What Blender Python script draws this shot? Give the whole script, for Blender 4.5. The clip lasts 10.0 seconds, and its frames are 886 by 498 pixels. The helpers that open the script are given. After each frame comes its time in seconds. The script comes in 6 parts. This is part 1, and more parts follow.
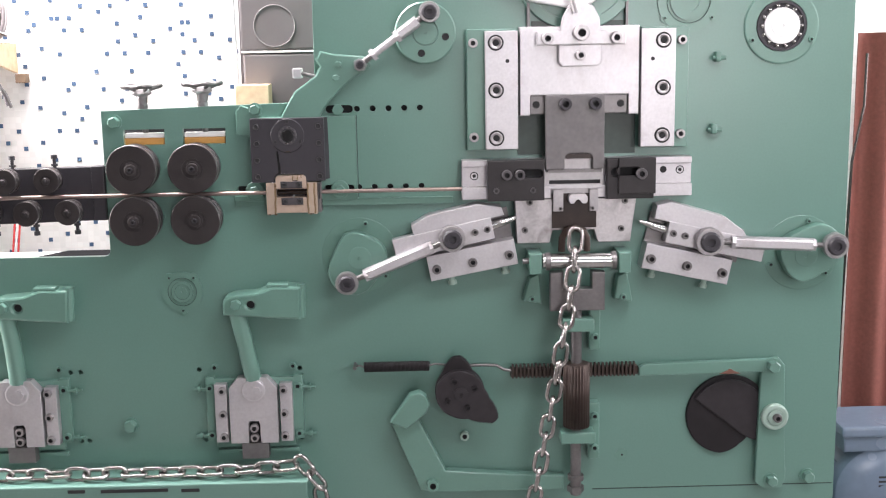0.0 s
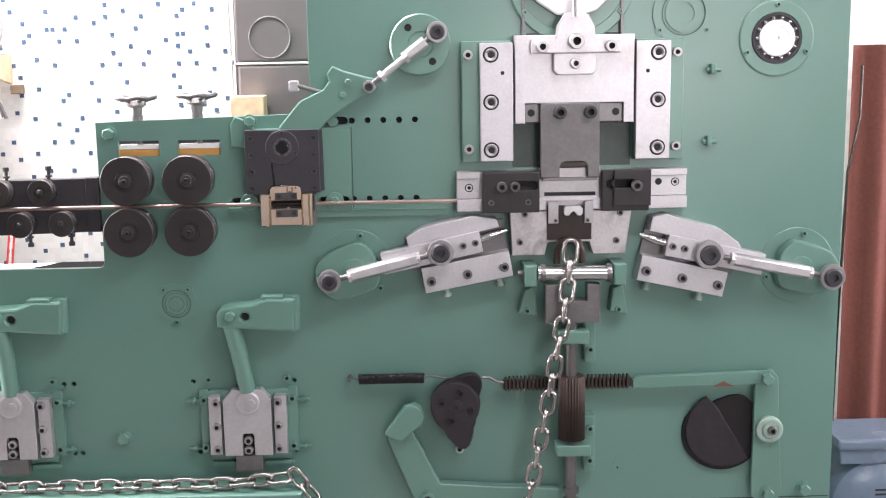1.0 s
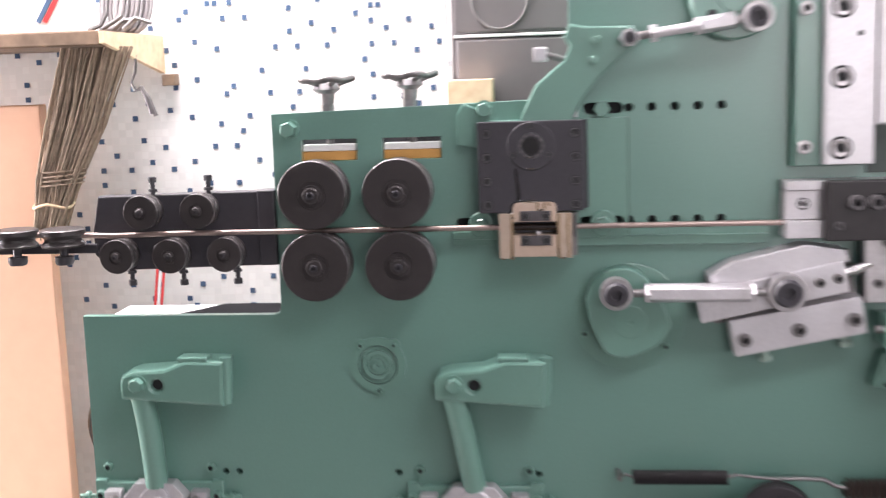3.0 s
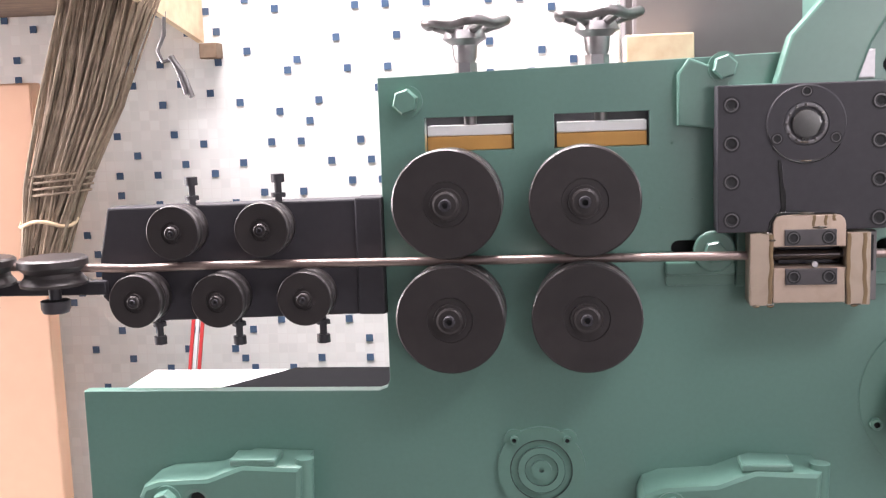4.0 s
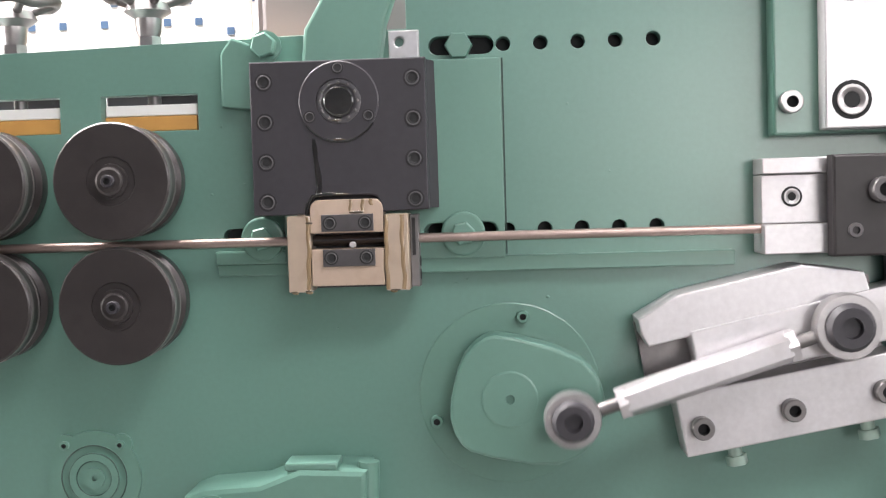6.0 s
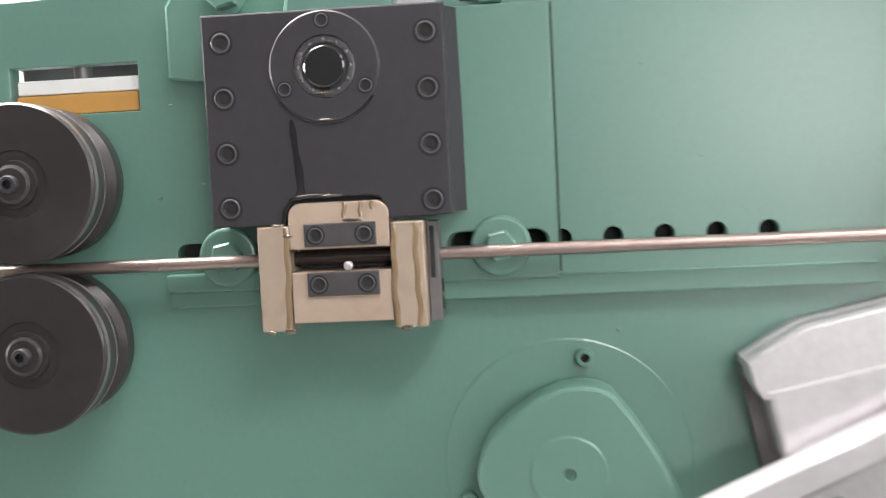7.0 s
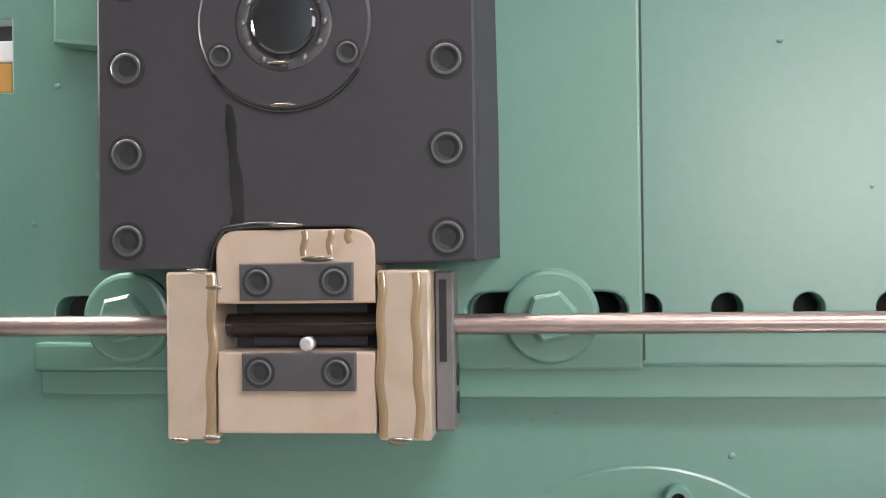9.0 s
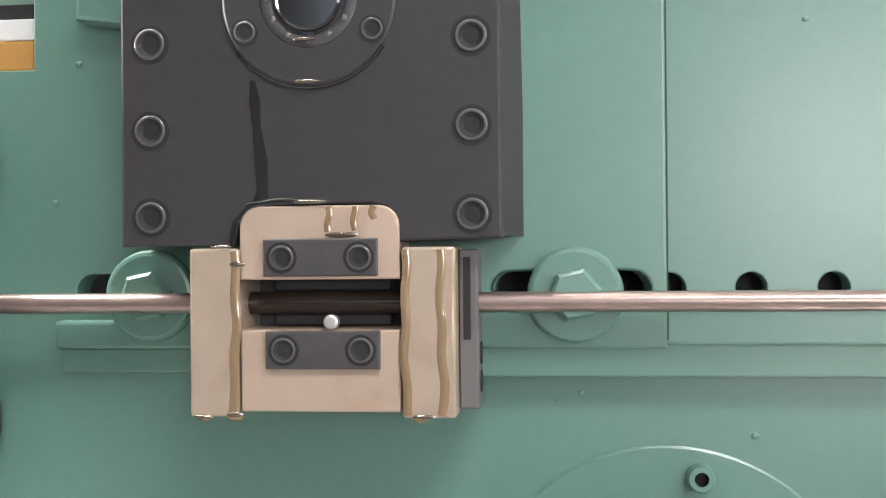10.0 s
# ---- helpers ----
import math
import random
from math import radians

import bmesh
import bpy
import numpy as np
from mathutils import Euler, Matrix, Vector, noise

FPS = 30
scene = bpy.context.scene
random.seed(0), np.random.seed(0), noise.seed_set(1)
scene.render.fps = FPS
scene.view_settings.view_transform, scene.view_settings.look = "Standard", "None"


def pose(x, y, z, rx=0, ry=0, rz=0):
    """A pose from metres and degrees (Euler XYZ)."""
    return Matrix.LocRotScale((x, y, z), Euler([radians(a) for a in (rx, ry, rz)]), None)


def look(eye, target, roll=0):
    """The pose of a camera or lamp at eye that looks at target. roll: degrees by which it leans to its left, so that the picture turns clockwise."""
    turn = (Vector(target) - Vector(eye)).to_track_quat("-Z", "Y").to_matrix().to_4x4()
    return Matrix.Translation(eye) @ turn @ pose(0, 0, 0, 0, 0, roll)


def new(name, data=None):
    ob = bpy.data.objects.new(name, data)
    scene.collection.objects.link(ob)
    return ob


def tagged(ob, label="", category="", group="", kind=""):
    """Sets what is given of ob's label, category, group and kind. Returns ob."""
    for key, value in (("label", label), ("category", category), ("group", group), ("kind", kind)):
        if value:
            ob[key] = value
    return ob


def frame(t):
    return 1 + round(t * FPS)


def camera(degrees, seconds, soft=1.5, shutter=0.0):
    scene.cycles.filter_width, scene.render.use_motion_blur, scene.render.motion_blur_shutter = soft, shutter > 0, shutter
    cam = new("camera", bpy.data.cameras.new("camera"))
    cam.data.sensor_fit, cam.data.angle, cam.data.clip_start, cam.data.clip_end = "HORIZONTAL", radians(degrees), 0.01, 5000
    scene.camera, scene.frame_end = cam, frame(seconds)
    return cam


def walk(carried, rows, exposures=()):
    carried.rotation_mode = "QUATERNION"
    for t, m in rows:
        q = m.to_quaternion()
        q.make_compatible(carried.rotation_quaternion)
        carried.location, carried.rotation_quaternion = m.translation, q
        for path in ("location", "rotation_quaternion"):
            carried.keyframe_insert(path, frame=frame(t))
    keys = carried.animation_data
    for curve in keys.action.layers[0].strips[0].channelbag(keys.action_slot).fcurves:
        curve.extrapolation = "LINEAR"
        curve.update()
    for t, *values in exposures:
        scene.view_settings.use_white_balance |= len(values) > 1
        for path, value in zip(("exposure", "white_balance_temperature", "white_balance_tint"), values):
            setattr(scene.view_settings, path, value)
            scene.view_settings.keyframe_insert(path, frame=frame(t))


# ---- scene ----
# Camera: seconds, place, yaw, pitch, lean.
PATH = [
    (0, -0.0297, -2.3045, 1.5377, -1.26, -10.28, -1.00),
    (0.5, -0.0197, -2.2989, 1.5390, -1.23, -10.05, -1.14),
    (1, -0.0231, -2.2994, 1.5409, -1.37, -9.78, -0.93),
    (1.5, -0.0180, -2.3084, 1.5409, -1.01, -9.34, -1.24),
    (2, -0.0131, -2.3072, 1.5447, -0.45, -9.06, -1.22),
    (2.5, -0.0099, -2.2075, 1.5224, 2.80, -8.49, -1.59),
    (2.7, -0.0737, -1.9776, 1.5080, 5.11, -9.16, -1.90),
    (3, -0.2462, -1.6210, 1.4663, 6.08, -8.79, -1.87),
    (3.1, -0.2709, -1.5120, 1.4478, 7.17, -8.19, -1.91),
    (3.2, -0.3106, -1.4074, 1.4454, 7.72, -8.23, -1.90),
    (4.3, -0.4860, -1.0356, 1.3589, 6.62, -6.96, -1.79),
    (4.5, -0.4519, -1.0371, 1.3298, 6.19, -5.08, -1.43),
    (5, -0.3328, -1.0130, 1.3070, 4.11, -3.80, -1.45),
    (5.5, -0.2019, -0.9993, 1.3096, 3.85, -3.75, -1.11),
    (5.7, -0.1459, -0.9968, 1.2885, 3.70, -2.39, -1.27),
    (6.8, -0.1853, -0.7957, 1.2795, 1.52, -4.09, -2.30),
    (7, -0.1595, -0.7142, 1.2961, 5.21, -3.77, -2.85),
    (7.5, -0.1864, -0.5125, 1.2733, 7.12, -2.19, -2.24),
    (8, -0.1841, -0.4610, 1.2665, 5.59, -0.53, -1.82),
    (8.5, -0.1834, -0.4608, 1.2620, 5.60, 0.05, -1.24),
    (9, -0.1824, -0.4619, 1.2739, 6.04, 0.43, -0.67),
    (9.5, -0.1887, -0.4622, 1.2691, 6.35, 0.32, -0.83),
    (10, -0.1901, -0.4613, 1.2672, 6.27, 0.19, -0.50),
]


def view(x, y, z, yaw, pitch, lean):
    return pose(x, y, z, 90 + pitch, 0, yaw) @ pose(0, 0, 0, 0, 0, lean)


cam = camera(42.88, 10.0, soft=1.15, shutter=0.35)
walk(cam, [(r[0], view(*r[1:])) for r in PATH], exposures=((0.0, -0.04, 6400, 15), (2.0, -0.09, 6400, 15), (3.0, -0.12, 6400, 18), (4.5, -0.18, 6400, 19), (5.0, -0.13, 6450, 12), (5.5, 0.06, 6500, 12), (7.0, 0.28, 6500, 8), (8.0, 0.42, 6500, 9), (10.0, 0.42, 6500, 9)))

# ---- world and light ----
world = bpy.data.worlds.new("world")
scene.world = world
world.use_nodes = True
sky = world.node_tree.nodes.new("ShaderNodeTexSky")
sky.sky_type, sky.sun_disc, sky.sun_elevation, sky.sun_rotation = "NISHITA", False, radians(48), radians(200)
back = world.node_tree.nodes["Background"]
back.inputs["Strength"].default_value = 0.12
world.node_tree.links.new(sky.outputs[0], back.inputs[0])


def lamp(name, eye, target, w, h, power, colour):
    data = bpy.data.lights.new(name, "AREA")
    data.shape, data.size, data.size_y, data.energy, data.color = "RECTANGLE", w, h, power, colour
    ob = new(name, data)
    ob.matrix_basis = look(eye, target)
    return ob


# Daylight of the workshop's windows: a wide one to the right behind the camera, a high band, one in the right wall.
lamp("window_light_front", (1.32, -4.72, 1.64), (0.0, 0, 1.25), 1.3, 0.84, 42, (1.0, 0.97, 0.96))
lamp("window_light_band", (0.0, -4.72, 2.45), (0.0, 0, 1.0), 2.6, 0.7, 2, (1.0, 0.97, 0.96))
lamp("window_light_right", (2.8, 0.02, 1.9), (-1.0, 0.5, 1.3), 0.85, 1.35, 70, (1.0, 0.98, 0.97))
lamp("window_light_side", (2.8, -1.75, 1.95), (0.0, 0, 1.25), 1.5, 1.3, 34, (1.0, 0.97, 0.96))
lamp("window_light_left", (-3.35, 0.02, 1.5), (-1.2, 0.5, 1.25), 0.45, 1.1, 180, (1.0, 0.96, 0.94))
# Roof light over the front of the machine.
lamp("roof_light", (0.85, -1.4, 3.02), (0.6, -1.0, 0), 2.4, 0.45, 80, (1.0, 0.97, 0.97))
# Strip light over the passage behind the machine.
lamp("strip_light", (-1.55, 0.06, 2.93), (-1.5, 0.5, 1.0), 2.4, 0.2, 215, (1.0, 0.96, 0.94))

# ---- materials ----
def material(name, colour, rough=0.5, metal=0.0, grain=0.06, scale=60.0, bump=0.02, stain=0.1, stain_scale=4.0, coat=0.0, spec=0.5, detail=2.0, dirt=None, dirt_scale=14.0, dirt_from=0.52):
    m = bpy.data.materials.new(name)
    m.use_nodes = True
    nt, n = m.node_tree, m.node_tree.nodes
    p = n["Principled BSDF"]
    p.inputs["Metallic"].default_value = metal
    p.inputs["Coat Weight"].default_value = coat
    p.inputs["Specular IOR Level"].default_value = spec
    co = n.new("ShaderNodeTexCoord")
    fine = n.new("ShaderNodeTexNoise")
    fine.inputs["Scale"].default_value, fine.inputs["Detail"].default_value = scale, 6
    big = n.new("ShaderNodeTexNoise")
    big.inputs["Scale"].default_value, big.inputs["Detail"].default_value, big.inputs["Roughness"].default_value = stain_scale, detail, 0.5
    nt.links.new(co.outputs["Object"], fine.inputs["Vector"])
    nt.links.new(co.outputs["Object"], big.inputs["Vector"])
    mix = n.new("ShaderNodeMix")
    mix.data_type = "RGBA"
    mix.inputs["A"].default_value = (*[c * (1 - stain) for c in colour], 1)
    mix.inputs["B"].default_value = (*[min(1, c * (1 + stain)) for c in colour], 1)
    nt.links.new(big.outputs["Fac"], mix.inputs["Factor"])
    mix2 = n.new("ShaderNodeMix")
    mix2.data_type, mix2.blend_type = "RGBA", "OVERLAY"
    mix2.inputs["Factor"].default_value = grain * 2
    nt.links.new(mix.outputs["Result"], mix2.inputs["A"])
    nt.links.new(fine.outputs["Fac"], mix2.inputs["B"])
    last = mix2.outputs["Result"]
    if dirt:
        # oily smears with soft edges, drawn out downwards
        mp = n.new("ShaderNodeMapping")
        mp.inputs["Scale"].default_value = (1.0, 1.0, 0.75)
        sm = n.new("ShaderNodeTexNoise")
        sm.inputs["Scale"].default_value, sm.inputs["Detail"].default_value, sm.inputs["Distortion"].default_value = dirt_scale, 5, 0.6
        ramp = n.new("ShaderNodeMapRange")
        ramp.inputs["From Min"].default_value, ramp.inputs["From Max"].default_value, ramp.inputs["To Max"].default_value = dirt_from, dirt_from + 0.25, 0.6
        mix3 = n.new("ShaderNodeMix")
        mix3.data_type = "RGBA"
        mix3.inputs["B"].default_value = (*dirt, 1)
        nt.links.new(co.outputs["Object"], mp.inputs["Vector"])
        nt.links.new(mp.outputs["Vector"], sm.inputs["Vector"])
        nt.links.new(sm.outputs["Fac"], ramp.inputs["Value"])
        nt.links.new(ramp.outputs["Result"], mix3.inputs["Factor"])
        nt.links.new(last, mix3.inputs["A"])
        last = mix3.outputs["Result"]
    nt.links.new(last, p.inputs["Base Color"])
    rr = n.new("ShaderNodeMapRange")
    rr.inputs["To Min"].default_value, rr.inputs["To Max"].default_value = max(0.03, rough - 0.04), min(1, rough + 0.04)
    nt.links.new(big.outputs["Fac"], rr.inputs["Value"])
    nt.links.new(rr.outputs["Result"], p.inputs["Roughness"])
    if bump:
        b = n.new("ShaderNodeBump")
        b.inputs["Strength"].default_value, b.inputs["Distance"].default_value = bump * 5, 0.001
        nt.links.new(fine.outputs["Fac"], b.inputs["Height"])
        nt.links.new(b.outputs["Normal"], p.inputs["Normal"])
    return m


GREEN = material("green_paint", (0.112, 0.222, 0.184), 0.32, 0, 0.04, 220, 0.014, 0.08, 3.2, 0.0, 0.85, 4.0)
GREEN_D = material("green_paint_thick", (0.113, 0.226, 0.183), 0.32, 0, 0.03, 220, 0.015, 0.06, 9.0, 0.0, 0.8)
STEEL = material("ground_steel", (0.55, 0.53, 0.545), 0.38, 0.6, 0.08, 180, 0.02, 0.1, 18.0, dirt=(0.30, 0.25, 0.24), dirt_scale=9.0, dirt_from=0.56)
EYE_S = material("worn_eye_steel", (0.40, 0.38, 0.385), 0.36, 0.85, 0.08, 150, 0.02, 0.15, 30.0)
STEEL_O = material("oil_smeared_steel", (0.50, 0.475, 0.48), 0.38, 0.8, 0.1, 160, 0.02, 0.14, 22.0, dirt=(0.09, 0.06, 0.05), dirt_scale=22.0, dirt_from=0.50)
STEEL_D = material("worn_steel", (0.19, 0.178, 0.178), 0.37, 0.8, 0.1, 150, 0.03, 0.22, 25.0)
BRIGHT = material("bright_steel", (0.5, 0.49, 0.48), 0.23, 0.95, 0.06, 120, 0.01, 0.12, 30.0)
BLACK = material("blackened_steel", (0.040, 0.037, 0.043), 0.46, 0.1, 0.08, 120, 0.02, 0.15, 12.0, 0.0, 0.4)
BLACK_R = material("black_roller_steel", (0.042, 0.036, 0.036), 0.36, 0.3, 0.1, 90, 0.02, 0.2, 20.0)
BLACK_S = material("worn_black_screw", (0.115, 0.11, 0.115), 0.30, 0.55, 0.08, 150, 0.02, 0.15, 60.0, 0.0, 0.35)
CAM_B = material("greasy_black_cam", (0.014, 0.0115, 0.013), 0.5, 0.0, 0.1, 60, 0.05, 0.35, 18.0, 0.0, 0.3)
CAM_F = material("greasy_grey_cam", (0.025, 0.021, 0.0235), 0.48, 0.0, 0.12, 60, 0.05, 0.35, 30.0, 0.0, 0.35)
RACK_B = material("oiled_rack_steel", (0.055, 0.038, 0.032), 0.45, 0.5, 0.1, 90, 0.03, 0.3, 30.0)
# near-black that puts the shade of recesses into colour; also the disc plugs
DARK = material("recess_shade_and_plug_black", (0.012, 0.012, 0.013), 0.7, 0, 0.05, 60, 0, 0.1)
BRONZE_J = material("rosy_bronze", (0.53, 0.41, 0.325), 0.32, 0.3, 0.05, 90, 0.012, 0.08, 14.0, 0.2, dirt=(0.36, 0.25, 0.17), dirt_scale=38.0, dirt_from=0.53)
BRONZE = material("oily_bronze", (0.465, 0.37, 0.292), 0.30, 0.3, 0.05, 90, 0.012, 0.1, 16.0, 0.25, dirt=(0.30, 0.215, 0.125), dirt_scale=45.0, dirt_from=0.52)
DARKST = material("dark_oily_steel", (0.075, 0.062, 0.058), 0.2, 0.7, 0.1, 100, 0.03, 0.3, 40.0)
WIRE = material("steel_wire", (0.37, 0.285, 0.26), 0.34, 0.85, 0.08, 200, 0.01, 0.1, 40.0)
CHAIN = material("chain_steel", (0.37, 0.345, 0.335), 0.22, 0.95, 0.08, 150, 0.02, 0.15, 60.0)
ORANGE = material("ochre_block", (0.52, 0.27, 0.07), 0.6, 0, 0.08, 50, 0.03, 0.2, 20)
WHITE = material("white_block", (0.80, 0.80, 0.79), 0.5, 0, 0.04, 50, 0.02, 0.08)
OIL = material("dark_oil", (0.010, 0.010, 0.011), 0.10, 0, 0.02, 40, 0, 0.1, 8.0, 0.0, 0.9)
WOOD = material("rough_wood", (0.2, 0.135, 0.09), 0.8, 0, 0.3, 40, 0.12, 0.35, 9.0)
WOOD_L = material("pale_wood", (0.72, 0.55, 0.36), 0.7, 0, 0.2, 60, 0.06, 0.15, 12.0)
BOARD = material("peach_board", (0.86, 0.52, 0.35), 0.6, 0, 0.04, 30, 0.02, 0.06, 2.0)
CANE = material("dry_straw", (0.30, 0.225, 0.165), 0.85, 0, 0.3, 80, 0.1, 0.35, 30.0)
BLUE_T = material("blue_glass_tile", (0.075, 0.12, 0.20), 0.15, 0, 0.05, 60, 0, 0.3, 5.0)
RED_C = material("red_brown_curtain", (0.19, 0.06, 0.045), 0.8, 0, 0.15, 120, 0.06, 0.2, 6.0)
MOTOR = material("blue_grey_motor_paint", (0.14, 0.18, 0.24), 0.26, 0, 0.05, 60, 0.03, 0.12, 8.0)
GREY_L = material("pale_grey_plastic", (0.24, 0.22, 0.22), 0.35, 0, 0.04, 40, 0.02, 0.08, 6.0)
GREY_P = material("grey_plastic", (0.155, 0.138, 0.14), 0.45, 0, 0.04, 40, 0.02, 0.08, 6.0)
CONC = material("concrete", (0.17, 0.165, 0.16), 0.8, 0, 0.2, 20, 0.1, 0.25, 2.0)
PLASTER = material("plaster", (0.17, 0.167, 0.162), 0.85, 0, 0.08, 30, 0.05, 0.06, 1.5)
CEIL = material("white_ceiling", (0.24, 0.235, 0.23), 0.9, 0, 0.05, 30, 0.03, 0.05, 1.5)
RED_P = material("red_paint", (0.62, 0.05, 0.05), 0.4, 0, 0.04, 60, 0.0, 0.1)
CLAMP = material("grey_clamp_steel", (0.085, 0.078, 0.082), 0.40, 0.4, 0.08, 140, 0.02, 0.2, 50.0)
# green darkened to carry the shade behind the ram
CHANNEL = material("shaded_green_channel", (0.045, 0.065, 0.056), 0.4, 0, 0.08, 90, 0.02, 0.3, 14.0)
PAN = material("matt_black_sheet", (0.012, 0.012, 0.013), 0.9, 0, 0.05, 60, 0, 0.1, spec=0.02)
# groove dirt and plate seam, also the painted shadow at the base plate edge
GROOVE = material("dirty_groove_and_edge_shade", (0.028, 0.052, 0.043), 0.6, 0, 0.06, 90, 0.02, 0.3, 20.0)
PIT = material("dark_brown_infill", (0.028, 0.018, 0.015), 0.3, 0.2, 0.1, 90, 0.04, 0.4, 40.0)
# pale steel for the painted highlight on roller rims
RIM_LIGHT = material("rim_highlight", (0.25, 0.235, 0.23), 0.30, 0.6, 0.1, 120, 0.02, 0.25, 30.0)
DIE = material("oily_black_die", (0.027, 0.0235, 0.0245), 0.42, 0.15, 0.1, 110, 0.03, 0.3, 26.0, 0.0, 0.4)
RUST = material("rusty_tip", (0.16, 0.07, 0.05), 0.7, 0, 0.1, 80, 0.03, 0.2, 30.0)
STEEL_G = material("painted_worn_steel", (0.34, 0.45, 0.39), 0.4, 0.3, 0.08, 80, 0.03, 0.2, 30.0)
BLACK_P = material("dull_tool_steel", (0.16, 0.15, 0.15), 0.45, 0.4, 0.1, 120, 0.03, 0.2, 25.0)
PAPER = material("label_paper", (0.72, 0.72, 0.72), 0.6, 0, 0.03, 60, 0.0, 0.05)


def mosaic():
    """White glass mosaic: square grid joints by maths on the wall's own coordinates."""
    m = bpy.data.materials.new("white_mosaic")
    m.use_nodes = True
    nt, n = m.node_tree, m.node_tree.nodes
    p = n["Principled BSDF"]
    co = n.new("ShaderNodeTexCoord")
    mp = n.new("ShaderNodeMapping")
    mp.inputs["Rotation"].default_value = (radians(90), 0, 0)
    br = n.new("ShaderNodeTexBrick")
    br.offset, br.squash = 0.0, 1.0
    br.inputs["Scale"].default_value = 1.0
    br.inputs["Brick Width"].default_value = br.inputs["Row Height"].default_value = 0.0145
    br.inputs["Mortar Size"].default_value = 0.0007
    br.inputs["Color1"].default_value = (0.84, 0.83, 0.81, 1)
    br.inputs["Color2"].default_value = (0.76, 0.75, 0.73, 1)
    br.inputs["Mortar"].default_value = (0.80, 0.78, 0.76, 1)
    nt.links.new(co.outputs["Object"], mp.inputs["Vector"])
    nt.links.new(mp.outputs["Vector"], br.inputs["Vector"])
    nt.links.new(br.outputs["Color"], p.inputs["Base Color"])
    p.inputs["Roughness"].default_value = 0.25
    return m


MOSAIC = mosaic()

# ---- builders ----
HOME = {}


def thing(name, x, y, z, label, category, group=""):
    ob = new(name)
    ob.location = (x, y, z)
    ob.empty_display_size = 0.02
    HOME[ob] = Vector((x, y, z))
    return tagged(ob, label, category, group)


def finish(bm, mat, smooth=30):
    me = bpy.data.meshes.new("mesh")
    bmesh.ops.recalc_face_normals(bm, faces=bm.faces)
    rounded = any(f.smooth for f in bm.faces)
    bm.to_mesh(me)
    bm.free()
    me.materials.append(mat)
    me.shade_smooth()
    me.set_sharp_from_angle(angle=radians(65 if rounded else smooth))
    for f in () if rounded else me.polygons:
        a = [abs(c) for c in f.normal]
        if a[1] > 0.9999 or (max(a) > 0.9999 and f.area > 1e-4):
            f.use_smooth = False
    return me


def part(name, bm, mat, parent, label=""):
    """One mesh under a thing or part; the mesh is drawn in world coordinates at rest."""
    ob = new(name, finish(bm, mat))
    ob.parent = parent
    ob.location = -HOME[parent]
    HOME[ob] = Vector((0, 0, 0))
    if label:
        ob["label"] = label
    return ob


def solo(name, bm, mat, label, category, group="", kind=""):
    ob = new(name, finish(bm, mat))
    HOME[ob] = Vector((0, 0, 0))
    return tagged(ob, label, category, group, kind)


def placed(name, mesh, parent, x, y, z, turn=0.0):
    ob = new(name, mesh)
    ob.parent = parent
    ob.matrix_basis = pose(*(Vector((x, y, z)) - HOME[parent]), 0, turn, 0)
    HOME[ob] = Vector((x, y, z))
    return ob


def box(bm, x0, x1, y0, y1, z0, z1, bev=0.0015, turn=0.0):
    r = bmesh.ops.create_cube(bm, size=1.0)
    vs = r["verts"]
    c = Vector(((x0 + x1) / 2, (y0 + y1) / 2, (z0 + z1) / 2))
    bmesh.ops.scale(bm, vec=(abs(x1 - x0), abs(y1 - y0), abs(z1 - z0)), verts=vs)
    if turn:
        bmesh.ops.rotate(bm, cent=(0, 0, 0), matrix=Matrix.Rotation(radians(turn), 3, "Y"), verts=vs)
    bmesh.ops.translate(bm, vec=c, verts=vs)
    if bev:
        es = list({e for v in vs for e in v.link_edges})
        bmesh.ops.bevel(bm, geom=es, offset=bev, segments=2, affect="EDGES", profile=0.5)
    return bm


def prism(bm, pts, y0, y1, bev=0.0015, holes=()):
    """A plate with the outline pts (x, z) from y0 (front) to y1, with holes through it."""
    edges = []
    for loop in (pts, *holes):
        vs = [bm.verts.new((x, y0, z)) for x, z in loop]
        edges += [bm.edges.new((vs[i], vs[(i + 1) % len(vs)])) for i in range(len(vs))]
    r = bmesh.ops.triangle_fill(bm, edges=edges, use_beauty=True, use_dissolve=False)
    faces = [g for g in r["geom"] if isinstance(g, bmesh.types.BMFace)]
    rim = edges
    ex = bmesh.ops.extrude_face_region(bm, geom=faces)
    nv = [g for g in ex["geom"] if isinstance(g, bmesh.types.BMVert)]
    bmesh.ops.translate(bm, vec=(0, y1 - y0, 0), verts=nv)
    if bev:
        live = [e for e in rim if e.is_valid]
        bmesh.ops.bevel(bm, geom=live, offset=bev, segments=2, affect="EDGES", profile=0.5)
    return bm


